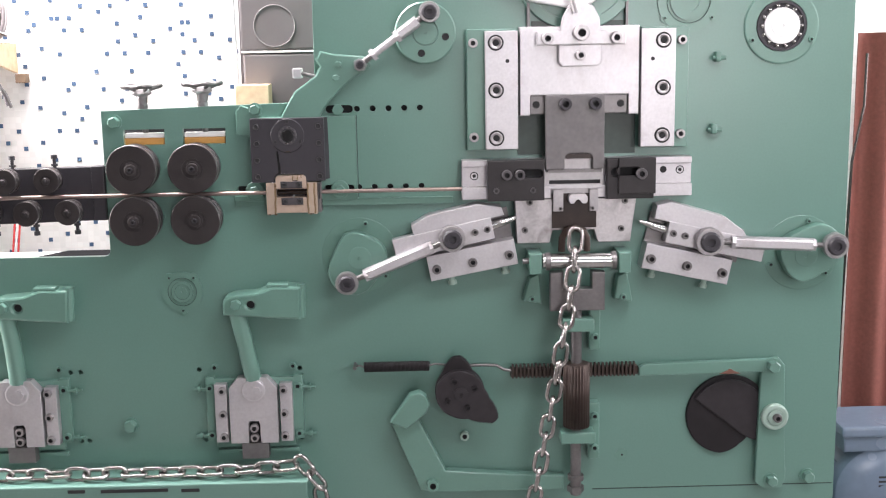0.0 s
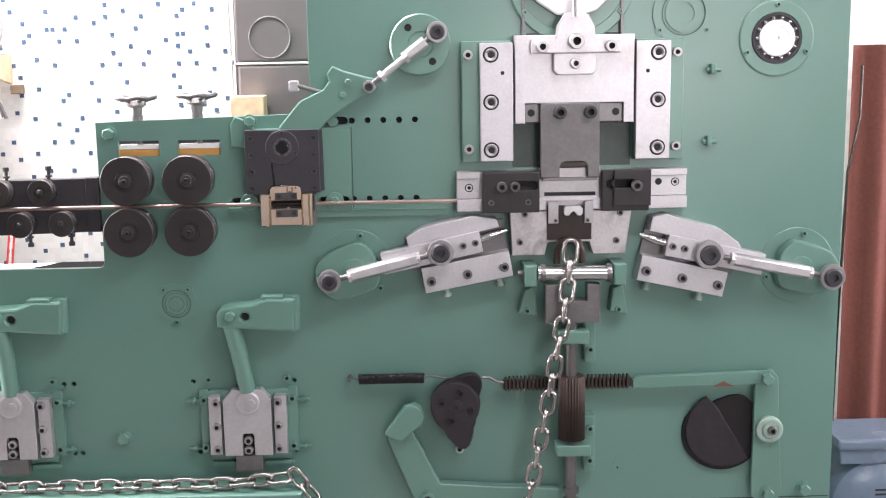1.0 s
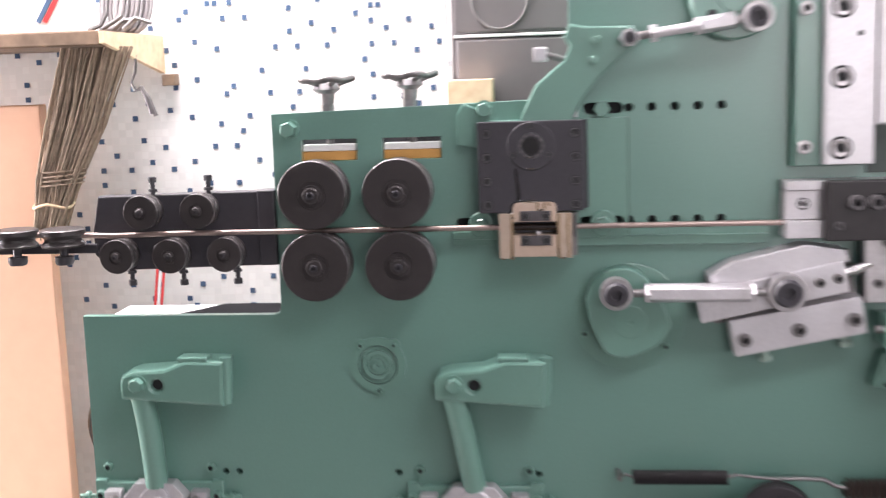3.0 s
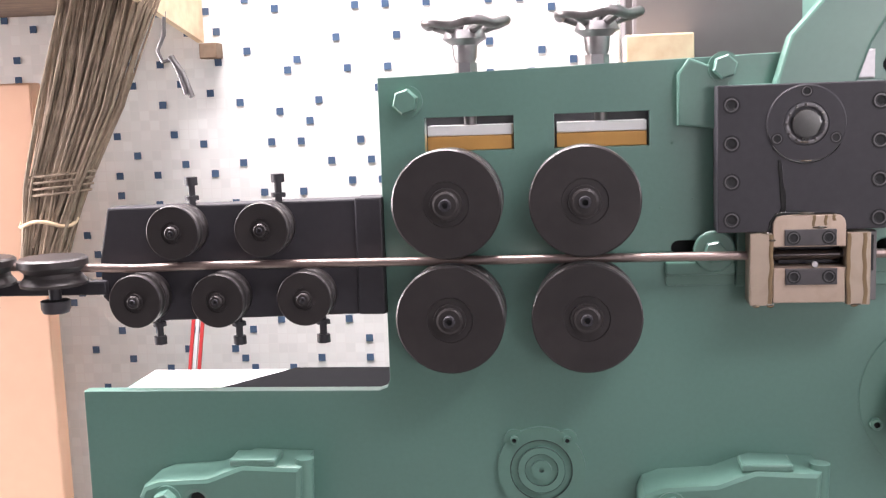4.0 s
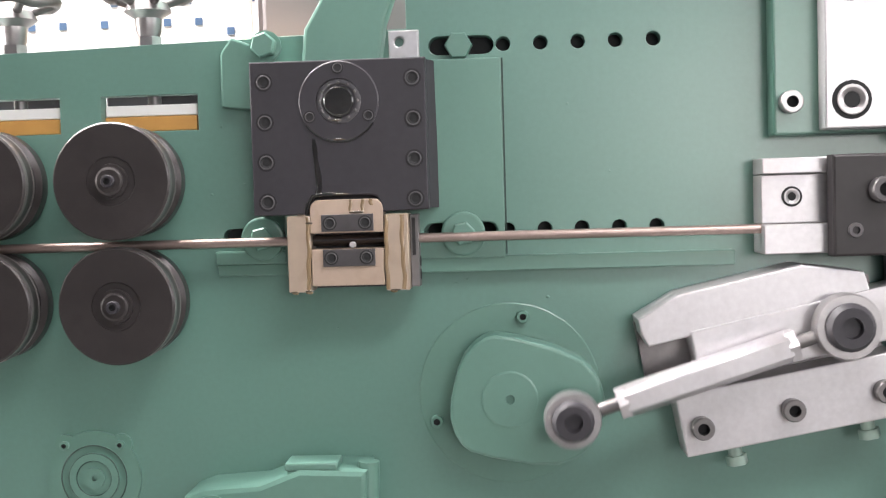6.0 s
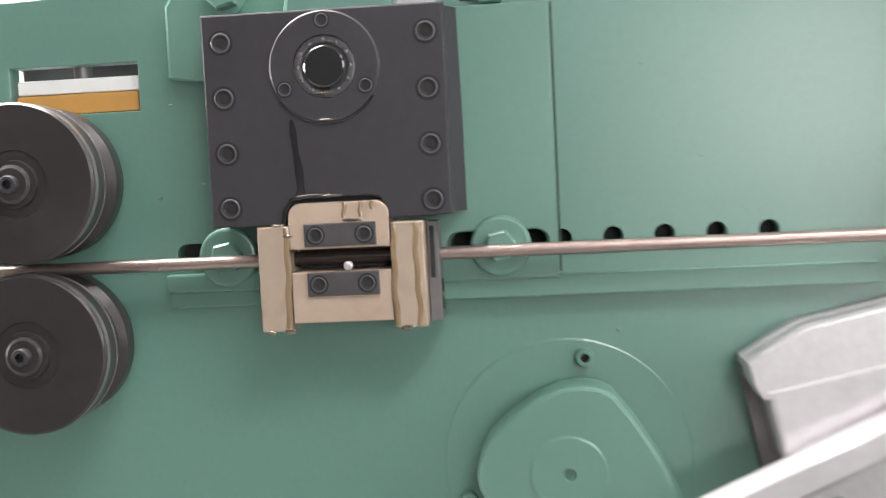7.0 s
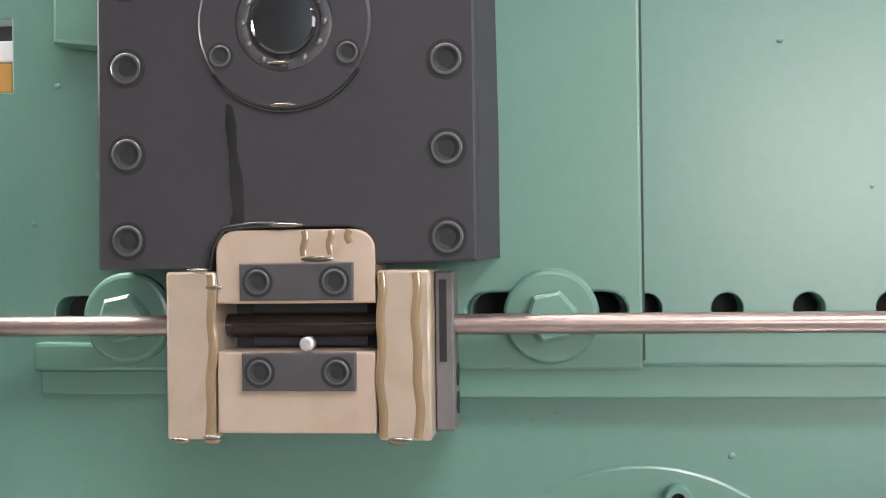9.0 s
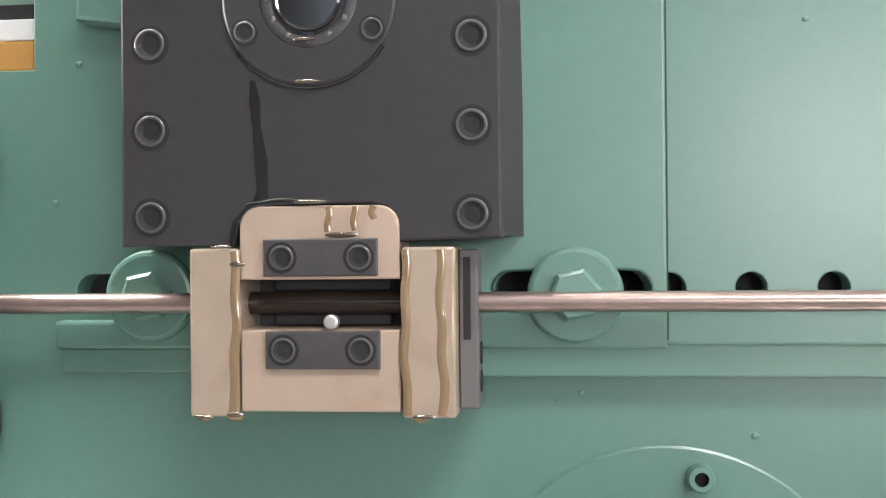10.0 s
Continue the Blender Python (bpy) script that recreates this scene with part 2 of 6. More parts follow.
def lathe(bm, x, y, z, profile, seg=24, axis="Y", start=0.0):
    """Turned form: profile of (radius, height towards the viewer for Y, upwards for Z, along x for X)."""
    rings = []
    for r, h in profile:
        if r < 1e-6:
            pos = {"Y": (x, y - h, z), "Z": (x, y, z + h), "X": (x + h, y, z)}[axis]
            ring = [bm.verts.new(pos)]
        else:
            ring = []
            for i in range(seg):
                a = start + 2 * math.pi * i / seg
                c, s = r * math.cos(a), r * math.sin(a)
                pos = {"Y": (x + c, y - h, z + s), "Z": (x + c, y + s, z + h), "X": (x + h, y + c, z + s)}[axis]
                ring.append(bm.verts.new(pos))
        rings.append(ring)
    for p, q in zip(rings, rings[1:]):
        for i in range(seg):
            j = (i + 1) % seg
            if len(p) == 1 and len(q) == 1:
                continue
            if len(p) == 1:
                bm.faces.new((p[0], q[i], q[j]))
            elif len(q) == 1:
                bm.faces.new((p[i], p[j], q[0]))
            else:
                bm.faces.new((p[i], p[j], q[j], q[i]))
    if len(rings[0]) > 1:
        bm.faces.new(rings[0])
    if len(rings[-1]) > 1:
        bm.faces.new(rings[-1])
    return bm


def disc(r, h, bev=0.001, back=0.0):
    return [(0, back), (r, back), (r, h - bev), (r - bev, h), (0, h)]


def rod(bm, p, q, r, seg=12, r2=None):
    p, q = Vector(p), Vector(q)
    d = q - p
    rr = bmesh.ops.create_cone(bm, cap_ends=True, segments=seg, radius1=r, radius2=r if r2 is None else r2, depth=d.length)
    m = Matrix.Translation((p + q) / 2) @ d.to_track_quat("Z", "Y").to_matrix().to_4x4()
    bmesh.ops.transform(bm, matrix=m, verts=rr["verts"])
    if seg > 6:
        for f in bm.faces:
            f.smooth = True
    return bm


def sweep(bm, pts, r, seg=8, closed=False):
    pts = [Vector(p) for p in pts]
    n = len(pts)
    rings = []
    side = None
    for i, p in enumerate(pts):
        a = pts[(i - 1) % n] if closed or i else p
        b = pts[(i + 1) % n] if closed or i < n - 1 else p
        d = (b - a).normalized()
        if side is None:
            side = d.orthogonal().normalized()
        side = (side - d * side.dot(d)).normalized()
        up = d.cross(side)
        rings.append([bm.verts.new(p + r * (math.cos(2 * math.pi * k / seg) * side + math.sin(2 * math.pi * k / seg) * up)) for k in range(seg)])
    for i in range(n if closed else n - 1):
        p, q = rings[i], rings[(i + 1) % n]
        for k in range(seg):
            bm.faces.new((p[k], p[(k + 1) % seg], q[(k + 1) % seg], q[k]))
    if not closed:
        bm.faces.new(rings[0])
        bm.faces.new(rings[-1])
    for f in bm.faces:
        f.smooth = True
    return bm


def circle(x, z, r, n=20):
    return [(x + r * math.cos(2 * math.pi * i / n), z + r * math.sin(2 * math.pi * i / n)) for i in range(n)]


def slot(x0, x1, z, r, n=8):
    a = [(x1 + r * math.cos(t), z + r * math.sin(t)) for t in np.linspace(-math.pi / 2, math.pi / 2, n)]
    b = [(x0 + r * math.cos(t), z + r * math.sin(t)) for t in np.linspace(math.pi / 2, 3 * math.pi / 2, n)]
    return a + b


def rect(x0, x1, z0, z1):
    return [(x0, z0), (x1, z0), (x1, z1), (x0, z1)]


SCREWS = {}


def screw(parent, x, z, y, d=0.024, mat=None, style="socket", turn=0.0, name="screw"):
    """A cap screw (socket) or hexagon bolt with washer (hex), seated on the face at depth y."""
    mat = mat or STEEL_D
    key = (round(d, 4), mat.name, style)
    if key not in SCREWS:
        bm = bmesh.new()
        r, h = d / 2, d * 0.55
        if style == "socket":
            lathe(bm, 0, 0, 0, [(0, -0.001), (r, -0.001), (r, h * 0.85), (r * 0.9, h), (r * 0.52, h), (r * 0.5, h * 0.3), (0, h * 0.25)], 16)
        elif style == "flush":
            k = d * 0.1
            lathe(bm, 0, 0, 0, [(0, -0.001), (r * 1.22, -0.001), (r * 1.22, 0.0005), (r * 0.97, 0.0005), (r * 0.96, k * 0.8), (r * 0.9, k), (r * 0.78, k), (r * 0.56, k * 0.55), (r * 0.5, 0.0004), (0, 0.0004)], 20)
        else:
            lathe(bm, 0, 0, 0, [(0, -0.001), (r * 1.25, -0.001), (r * 1.25, h * 0.16), (0, h * 0.16)], 20)
            lathe(bm, 0, 0, 0, [(0, h * 0.16), (r, h * 0.16), (r, h * 1.05), (r * 0.86, h * 1.2), (0, h * 1.2)], 6, start=0.3)
        me = finish(bm, mat)
        # socket insides are blackened, their shade is in the colour
        me.materials.append(DARK)
        for f in me.polygons:
            rr = max(math.hypot(me.vertices[v].co.x, me.vertices[v].co.z) for v in f.vertices)
            gap = style == "flush" and rr > r * 0.965
            if style != "hex" and (rr < r * (0.8 if mat is BLACK_S else 0.53) or gap):
                f.material_index = 1
        SCREWS[key] = me
    return placed(name, SCREWS[key], parent, x, y, z, turn)


def bmnew():
    return bmesh.new()


# ---- room ----
def room():
    solo("floor", box(bmnew(), -3.6, 3.1, -5.0, 1.0, -0.2, 0, 0), CONC, "grey concrete workshop floor", "floor", kind="structure")
    bm = bmnew()
    prism(bm, rect(-3.6, 3.1, -5.0, 1.0), 3.0, 3.15, 0, [rect(-0.45, 2.15, -1.72, -1.08)])
    for v in bm.verts:
        v.co = Vector((v.co.x, v.co.z, v.co.y))
    solo("ceiling", bm, CEIL, "white workshop ceiling with a roof light opening", "ceiling", kind="structure")
    w = solo("wall_back", box(bmnew(), -3.6, 3.1, 0.55, 0.75, 0, 3.0, 0), MOSAIC, "white mosaic wall with scattered blue glass tiles", "wall", kind="structure")
    # front wall with a band of windows above the camera
    bm = bmnew()
    prism(bm, rect(-3.6, 3.1, 0, 3.0), -5.0, -4.8, 0, [rect(-1.4, 1.0, 2.1, 2.8), rect(0.65, 2.0, 1.18, 2.06)])
    solo("wall_front", bm, PLASTER, "plastered workshop wall with a window band", "wall", kind="structure")
    bm = bmnew()
    prism(bm, [(-4.8, 0), (0.55, 0), (0.55, 3.0), (-4.8, 3.0)], -3.6, -3.45, 0, [rect(-0.5, 0.26, 0.92, 2.08)])
    for v in bm.verts:
        v.co = Vector((v.co.y, v.co.x, v.co.z))
    solo("wall_left", bm, PLASTER, "plastered workshop wall with a window", "wall", kind="structure")
    bm = bmnew()
    prism(bm, [(-4.8, 0), (0.55, 0), (0.55, 3.0), (-4.8, 3.0)], 2.9, 3.1, 0, [rect(-0.42, 0.46, 1.2, 2.6), rect(-2.5, -1.0, 1.3, 2.6)])
    for v in bm.verts:
        v.co = Vector((v.co.y, v.co.x, v.co.z))
    solo("wall_right", bm, PLASTER, "plastered workshop wall with two windows", "wall", kind="structure")
    return w


WALL = room()


def blue_tiles():
    bm = bmnew()
    box(bm, -0.0051, 0.0051, -0.0004, 0.002, -0.0051, 0.0051, 0)
    me = finish(bm, BLUE_T)
    rnd = random.Random(5)
    used = set()
    while len(used) < 430:
        i, k = rnd.randint(-98, -14), rnd.randint(66, 124)
        if rnd.random() < 0.08 or not any((i + a, k + b) in used for a in (-2, -1, 0, 1, 2) for b in (-1, 0, 1)):
            used.add((i, k))
    used = list(used)
    rnd.shuffle(used)
    for i, k in used[:290]:
        placed("tile", me, WALL, (i + 0.5) * 0.0145, 0.549, (k + 0.5) * 0.0145)
    bm = bmnew()
    for i, k in used[290:]:
        x, z = (i + 0.5) * 0.0145, (k + 0.5) * 0.0145
        box(bm, x - 0.0051, x + 0.0051, 0.5486, 0.551, z - 0.0051, z + 0.0051, 0)
    tagged(part("tile_rest", bm, BLUE_T, WALL), kind="stuff")


# ---- machine frame ----
HOLE_X = [-0.149 + 0.032 * i for i in range(5)]


def machine_frame():
    m = thing("machine_frame", 0, 0.2, 0, "green painted steel frame of a chain making machine", "machine frame")
    out = [(-0.975, 0.02), (0.862, 0.02), (0.862, 1.95), (-0.232, 1.95), (-0.232, 1.428), (-0.665, 1.417)]
    out += [(-0.665, 1.13), (-0.668, 1.122), (-0.676, 1.119), (-0.975, 1.119)]
    holes = [circle(x, z, 0.0062) for x in HOLE_X for z in (1.412, 1.2522)]
    holes += [slot(-0.205, -0.165, 1.412, 0.008), slot(-0.212, -0.166, 1.2522, 0.007), slot(-0.391, -0.35, 1.2522, 0.007)]
    holes += [rect(-0.6225, -0.5395, 1.347, 1.3785), rect(-0.5025, -0.4165, 1.347, 1.3785)]
    holes += [circle(x, z, 0.005) for x, z in ((-0.497, 0.873), (-0.286, 0.871), (-0.49, 0.718), (-0.287, 0.718), (-0.766, 0.873), (-0.745, 0.873), (-0.754, 0.722), (-0.737, 0.722))]
    part("front_plate", prism(bmnew(), out, 0.0, 0.014, 0.0006, holes), GREEN, m)
    bm = bmnew()
    box(bm, -0.205, 0.85, 0.33, 0.36, 0.0, 1.10, 0.002)
    box(bm, -0.15, 0.85, 0.33, 0.36, 1.10, 1.93, 0.002)
    part("rear_plate", bm, GREEN, m)
    part("rear_plate", box(bmnew(), -0.96, -0.206, 0.13, 0.15, 0.0, 1.10, 0.002), GREEN, m)
    for b in ((0.832, 0.856, 0.0142, 0.33, 0.02, 1.93), (-0.968, -0.945, 0.0142, 0.129, 0.02, 1.10), (-0.228, -0.205, 0.0142, 0.33, 1.432, 1.93)):
        part("side_cheek", box(bmnew(), *b, 0.002), GREEN, m)
    for b in ((-0.945, -0.229, 0.0142, 0.129, 1.085, 1.105), (-0.205, 0.832, 0.0142, 0.33, 1.905, 1.93)):
        part("top_cover", box(bmnew(), *b, 0.002), GREEN, m)
    # sliding base plate behind the gripper box and its guide strips
    bm = bmnew()
    prism(bm, [(-0.341, 1.2292), (-0.1515, 1.2292), (-0.1515, 1.399), (-0.357, 1.399), (-0.357, 1.272), (-0.341, 1.272)], -0.0150, 0.0, 0.0012,
          [slot(-0.213, -0.165, 1.2522, 0.0075)])
    # added black sheets behind the holes, the dark interior put into colour
    part("hole_backing", box(bmnew(), -0.40, 0.02, 0.0145, 0.0195, 1.23, 1.30, 0), DARK, m)
    part("hole_backing", box(bmnew(), -0.226, 0.02, 0.0145, 0.0195, 1.39, 1.43, 0), DARK, m)
    part("base_plate", bm, GREEN_D, m)
    part("guide_strip", box(bmnew(), -0.3408, 0.043, -0.0112, -0.0003, 1.2175, 1.2305, 0.001), GREEN_D, m)
    part("upper_guide", box(bmnew(), -0.4035, -0.3412, -0.0100, -0.0003, 1.2283, 1.2400, 0.0015), GREEN_D, m)
    part("lower_guide", box(bmnew(), -0.4030, -0.3412, -0.0040, -0.0003, 1.2180, 1.2280, 0.0008), GREEN_D, m)
    for x, y0 in ((-0.187, -0.0150), (-0.3605, -0.0102)):
        bm = bmnew()
        lathe(bm, x, y0, 1.2505, [(0, 0), (0.0188, 0), (0.0188, 0.0036), (0.0178, 0.005), (0.0165, 0.0054), (0, 0.0054)], 36)
        lathe(bm, x, y0 - 0.005, 1.2505, [(0, 0), (0.0105, 0), (0.0105, 0.006), (0.009, 0.0075), (0, 0.0075)], 6, start=0.2)
        part("clamp_bolt", bm, GREEN_D, m)
    bm = bmnew()
    lathe(bm, -0.187, -0.001, 1.411, disc(0.012, 0.010), 6)
    part("clamp_bolt", bm, GREEN_D, m)
    # first strip paints the base plate's edge shadow, second is a plate seam
    part("seam", box(bmnew(), -0.1510, -0.1496, -0.0006, 0.0, 1.2315, 1.40, 0), GROOVE, m, "painted shadow line beside the base plate")
    part("seam", box(bmnew(), 0.335, 0.858, -0.0007, 0.0, 0.5835, 0.5858, 0), GROOVE, m, "dark seam between frame plates")
    plug = part("plug", lathe(bmnew(), 0.398, 0, 0.662, [(0, -0.001), (0.0135, -0.001), (0.0135, 0.0009), (0.0125, 0.0014), (0, 0.0014)], 28), GREEN_D, m)
    part("centre_mark", lathe(bmnew(), 0.399, -0.0014, 0.661, [(0, -0.0005), (0.0022, -0.0005), (0.0022, 0.0003), (0, 0.0003)], 12), DARK, plug)
    # small lugs and bolts
    prism(bm := bmnew(), rect(-0.247, -0.221, 1.4005, 1.426), -0.0062, -0.0003, 0.0015, [circle(-0.238, 1.416, 0.004)])
    part("stop_bracket", bm, STEEL, m, "bare steel stop bracket")
    prism(bm := bmnew(), [(-0.392, 1.365), (-0.352, 1.36), (-0.346, 1.41), (-0.382, 1.424), (-0.392, 1.41)], -0.014, 0.0, 0.002)
    part("lug", bm, GREEN_D, m)
    screw(m, -0.352, 1.415, -0.014, 0.022, GREEN_D, "hex", name="bolt")
    screw(m, -0.638, 1.394, -0.001, 0.024, GREEN_D, "hex", name="bolt")
    screw(m, -0.646, 0.755, -0.001, 0.027, GREEN_D, "hex", name="bolt")
    screw(m, 0.803, 0.603, -0.001, 0.026, GREEN_D, "hex", 0, name="bolt")
    screw(m, 0.060, 0.714, -0.001, 0.020, STEEL_G, "socket", name="bolt")
    for x, z in ((0.57, 1.51), (0.565, 1.365)):
        bm = bmnew()
        rod(bm, (x, -0.012, z - 0.008), (x + 0.028, -0.012, z - 0.008), 0.0045)
        box(bm, x + 0.006, x + 0.017, -0.02, 0.0, z - 0.016, z + 0.004, 0.002)
        part("adjuster", bm, GREEN_D, m)
    for x, z, r in ((-0.116, 1.193, 0.0013), (-0.185, 1.21, 0.001), (-0.095, 1.359, 0.001), (-0.378, 1.298, 0.001), (-0.407, 1.29, 0.0012), (-0.396, 1.349, 0.0012), (-0.30, 1.17, 0.001), (-0.06, 1.30, 0.0008), (-0.195, 1.207, 0.0007)):
        bm = bmnew()
        bmesh.ops.create_uvsphere(bm, u_segments=8, v_segments=6, radius=r)
        bmesh.ops.scale(bm, vec=(1.3, 0.6, 1), verts=bm.verts)
        bmesh.ops.translate(bm, vec=(x, -0.0002, z), verts=bm.verts)
        part("paint_nib", bm, GREEN_D, m)
    return m


FRAME = machine_frame()


def flange(x, z, r, mat, rings, tabs, label):
    t = thing("shaft_cover", x, 0, z, label, "shaft cover", "shaft covers")
    prof = [(0, -0.001), (r, -0.001), (r, 0.004)]
    for a, h in rings:
        prof += [(a, prof[-1][1]), (a, h)]
    prof += [(0, prof[-1][1])]
    part("ring", lathe(bmnew(), x, 0, z, prof, 72), mat, t)
    for k in ((0.7, 0.0043), (0.53, 0.005), (0.38, 0.0045)):
        line = bmnew()
        sweep(line, [(x + r * k[0] * math.cos(a), -k[1], z + r * k[0] * math.sin(a)) for a in np.linspace(0, 2 * math.pi, 48, endpoint=False)], 0.0006, 5, True)
        part("groove_line", line, GROOVE, t, "dark dirt line in a groove")
    for a in tabs:
        lug = lathe(bmnew(), x + r * 0.93 * math.cos(radians(a)), 0, z + r * 0.93 * math.sin(radians(a)), [(0, -0.001), (0.0095, -0.001), (0.0095, 0.0036), (0, 0.0038)], 20)
        part("lug", lug, mat, t)
        screw(t, x + r * 0.93 * math.cos(radians(a)), z + r * 0.93 * math.sin(radians(a)), -0.0036, 0.008, GREEN_D)
    return t


flange(-0.5215, 1.0415, 0.042, GREEN_D, [(0.030, 0.0045), (0.0295, 0.002), (0.023, 0.002), (0.0225, 0.0055), (0.0165, 0.0055), (0.016, 0.003), (0.010, 0.003), (0.0095, 0.005), (0.0025, 0.005), (0.0024, 0.001)], (50, 130, 270), "green painted round bearing cover on the frame plate")
flange(0.522, 1.615, 0.062, GREEN_D, [(0.045, 0.0045), (0.0445, 0.002), (0.038, 0.002), (0.037, 0.006), (0.022, 0.006), (0.0215, 0.003), (0.004, 0.003)], (215, 325), "green painted bearing cover with ring grooves")


def open_bearing():
    x, z = 0.712, 1.563
    t = thing("ball_bearing", x, 0, z, "bright ball bearing in a green flange", "bearing")
    part("flange", lathe(bmnew(), x, 0, z, [(0, -0.001), (0.076, -0.001), (0.076, 0.003), (0.073, 0.004), (0.052, 0.004), (0.051, -0.0005), (0, -0.0005)], 48), GREEN_D, t)
    part("outer_race", lathe(bmnew(), x, 0, z, [(0.05, 0), (0.05, 0.006), (0.045, 0.006), (0.044, 0.002), (0.03, 0.002)], 48), BLACK, t)
    part("inner_race", lathe(bmnew(), x, 0, z, [(0, 0), (0.036, 0), (0.036, 0.008), (0.033, 0.009), (0.024, 0.009), (0.0235, 0.0078), (0.022, 0.0078), (0.0215, 0.009), (0.004, 0.009), (0.0035, 0.006), (0, 0.006)], 40), WHITE, t, "pale shaft end")
    for i in range(14):
        a = 2 * math.pi * i / 14
        bm = bmnew()
        bmesh.ops.create_uvsphere(bm, u_segments=8, v_segments=6, radius=0.0045)
        bmesh.ops.translate(bm, vec=(x + 0.0405 * math.cos(a), -0.004, z + 0.0405 * math.sin(a)), verts=bm.verts)
        part("ball", bm, BRIGHT, t)
    for a in (205, 335, 90):
        screw(t, x + 0.066 * math.cos(radians(a)), z + 0.066 * math.sin(radians(a)), -0.004, 0.01, GREEN_D)


open_bearing()

# ---- wire and straightening rollers ----
WIRE_Y, WIRE_Z = -0.026, 1.2480


def wire():
    bm = bmnew()
    pts = [(-1.6, WIRE_Y, 1.252), (-1.06, WIRE_Y, 1.2505), (-0.95, WIRE_Y, 1.2475), (-0.9, WIRE_Y, 1.246), (-0.82, WIRE_Y, 1.2478), (-0.6, WIRE_Y, WIRE_Z), (-0.3, WIRE_Y, WIRE_Z), (0.11, WIRE_Y, WIRE_Z), (0.335, WIRE_Y, WIRE_Z)]
    sweep(bm, pts, 0.0041, 12)
    solo("steel_wire", bm, WIRE, "bare steel wire running through the rollers", "wire")


wire()


def roller(name, x, y, z, r, w, label, group):
    """A grooved straightening roller: front disc, groove, back disc, hub and socket screw."""
    t = thing(name, x, y, z, label, "roller", group)
    b = r * 0.03
    tyre = part("tyre", lathe(bmnew(), x, y, z, [(0, -w), (r * 0.955, -w), (r * 0.975, -w * 0.96), (r * 0.975, -w * 0.74), (r * 0.88, -w * 0.68), (r * 0.88, -w * 0.46), (r * 0.985, -w * 0.40), (r * 0.985, -b * 2), (r, -b), (r - b, 0), (r * 0.42, 0), (r * 0.41, -0.0012), (r * 0.3, -0.0012), (r * 0.29, 0.002), (0, 0.002)], 56), BLACK_R, t)
    # two paler bands put the window's highlight on the rim into colour
    for h0, h1 in ((-w * 0.17, -w * 0.08), (-w * 0.40, -w * 0.36)):
        bm = bmnew()
        lathe(bm, x, y, z, [(r * 0.97, h0), (r * 0.992, h0), (r * 0.998, (h0 + h1) / 2), (r * 0.992, h1), (r * 0.97, h1)], 56)
        part("highlight_band", bm, RIM_LIGHT, tyre, "pale band painted as the rim's highlight")
    part("hub", lathe(bmnew(), x, y, z, [(0, 0), (r * 0.24, 0), (r * 0.24, 0.004), (r * 0.2, 0.005), (0, 0.005)], 24), BLACK_R, t)
    screw(t, x, z, y - 0.004, r * 0.22, BLACK)
    return t


for x in (-0.6, -0.478):
    for z in (1.302, 1.198):
        roller("feed_roller", x + 0.0022, -0.060, z + 0.001, 0.0492, 0.054, "blackened steel wire straightening roller on the green plate", "large wire rollers")


def slot_blocks():
    for x0, x1 in ((-0.6225, -0.5395), (-0.5025, -0.4165)):
        t = thing("roller_carrier", (x0 + x1) / 2, 0.02, 1.3, "sliding roller carrier with a white and an ochre strip", "roller carrier", "roller carriers")
        part("white_strip", box(bmnew(), x0 + 0.002, x1 - 0.002, 0.006, 0.028, 1.361, 1.3705, 0.001), WHITE, t)
        part("ochre_strip", box(bmnew(), x0 + 0.002, x1 - 0.002, 0.004, 0.029, 1.3475, 1.3605, 0.001), ORANGE, t)
        # added black block that makes the gap at the slot's top dark
        part("slot_backing", box(bmnew(), x0 - 0.006, x1 + 0.006, 0.031, 0.055, 1.27, 1.384, 0.002), BLACK, t)
        bm = bmnew()
        rod(bm, ((x0 + x1) / 2, 0.016, 1.369), ((x0 + x1) / 2, 0.016, 1.44), 0.006)
        part("spindle", bm, STEEL_D, t)


slot_blocks()


def handwheel(x, z):
    t = thing("handwheel", x, 0.016, z - 0.03, "worn steel star handwheel on a threaded spindle", "handwheel", "handwheels")
    bm = bmnew()
    lathe(bm, x, 0.016, z - 0.048, [(0, 0), (0.011, 0), (0.011, 0.012), (0, 0.012)], 6, "Z")
    part("lock_nut", bm, EYE_S, t)
    part("stem", lathe(bmnew(), x, 0.016, z - 0.036, [(0, 0), (0.009, 0), (0.011, 0.004), (0.012, 0.016), (0.021, 0.022), (0.017, 0.030), (0, 0.031)], 20, "Z"), EYE_S, t)
    bm = bmnew()
    n, seg = 48, 8
    ring = []
    for i in range(n):
        a = 2 * math.pi * i / n
        rr = 0.036 + 0.003 * math.cos(5 * a)
        ring.append((x + rr * math.cos(a), 0.016 + rr * math.sin(a), z + 0.0015 * math.cos(5 * a)))
    sweep(bm, ring, 0.0048, 8, True)
    for i in range(5):
        a = 2 * math.pi * i / 5 + 0.3
        rod(bm, (x + 0.01 * math.cos(a), 0.016 + 0.01 * math.sin(a), z - 0.009), (x + 0.035 * math.cos(a), 0.016 + 0.035 * math.sin(a), z), 0.004, 8)
    part("rim", bm, STEEL_D, t)


handwheel(-0.584, 1.464)
handwheel(-0.462, 1.467)


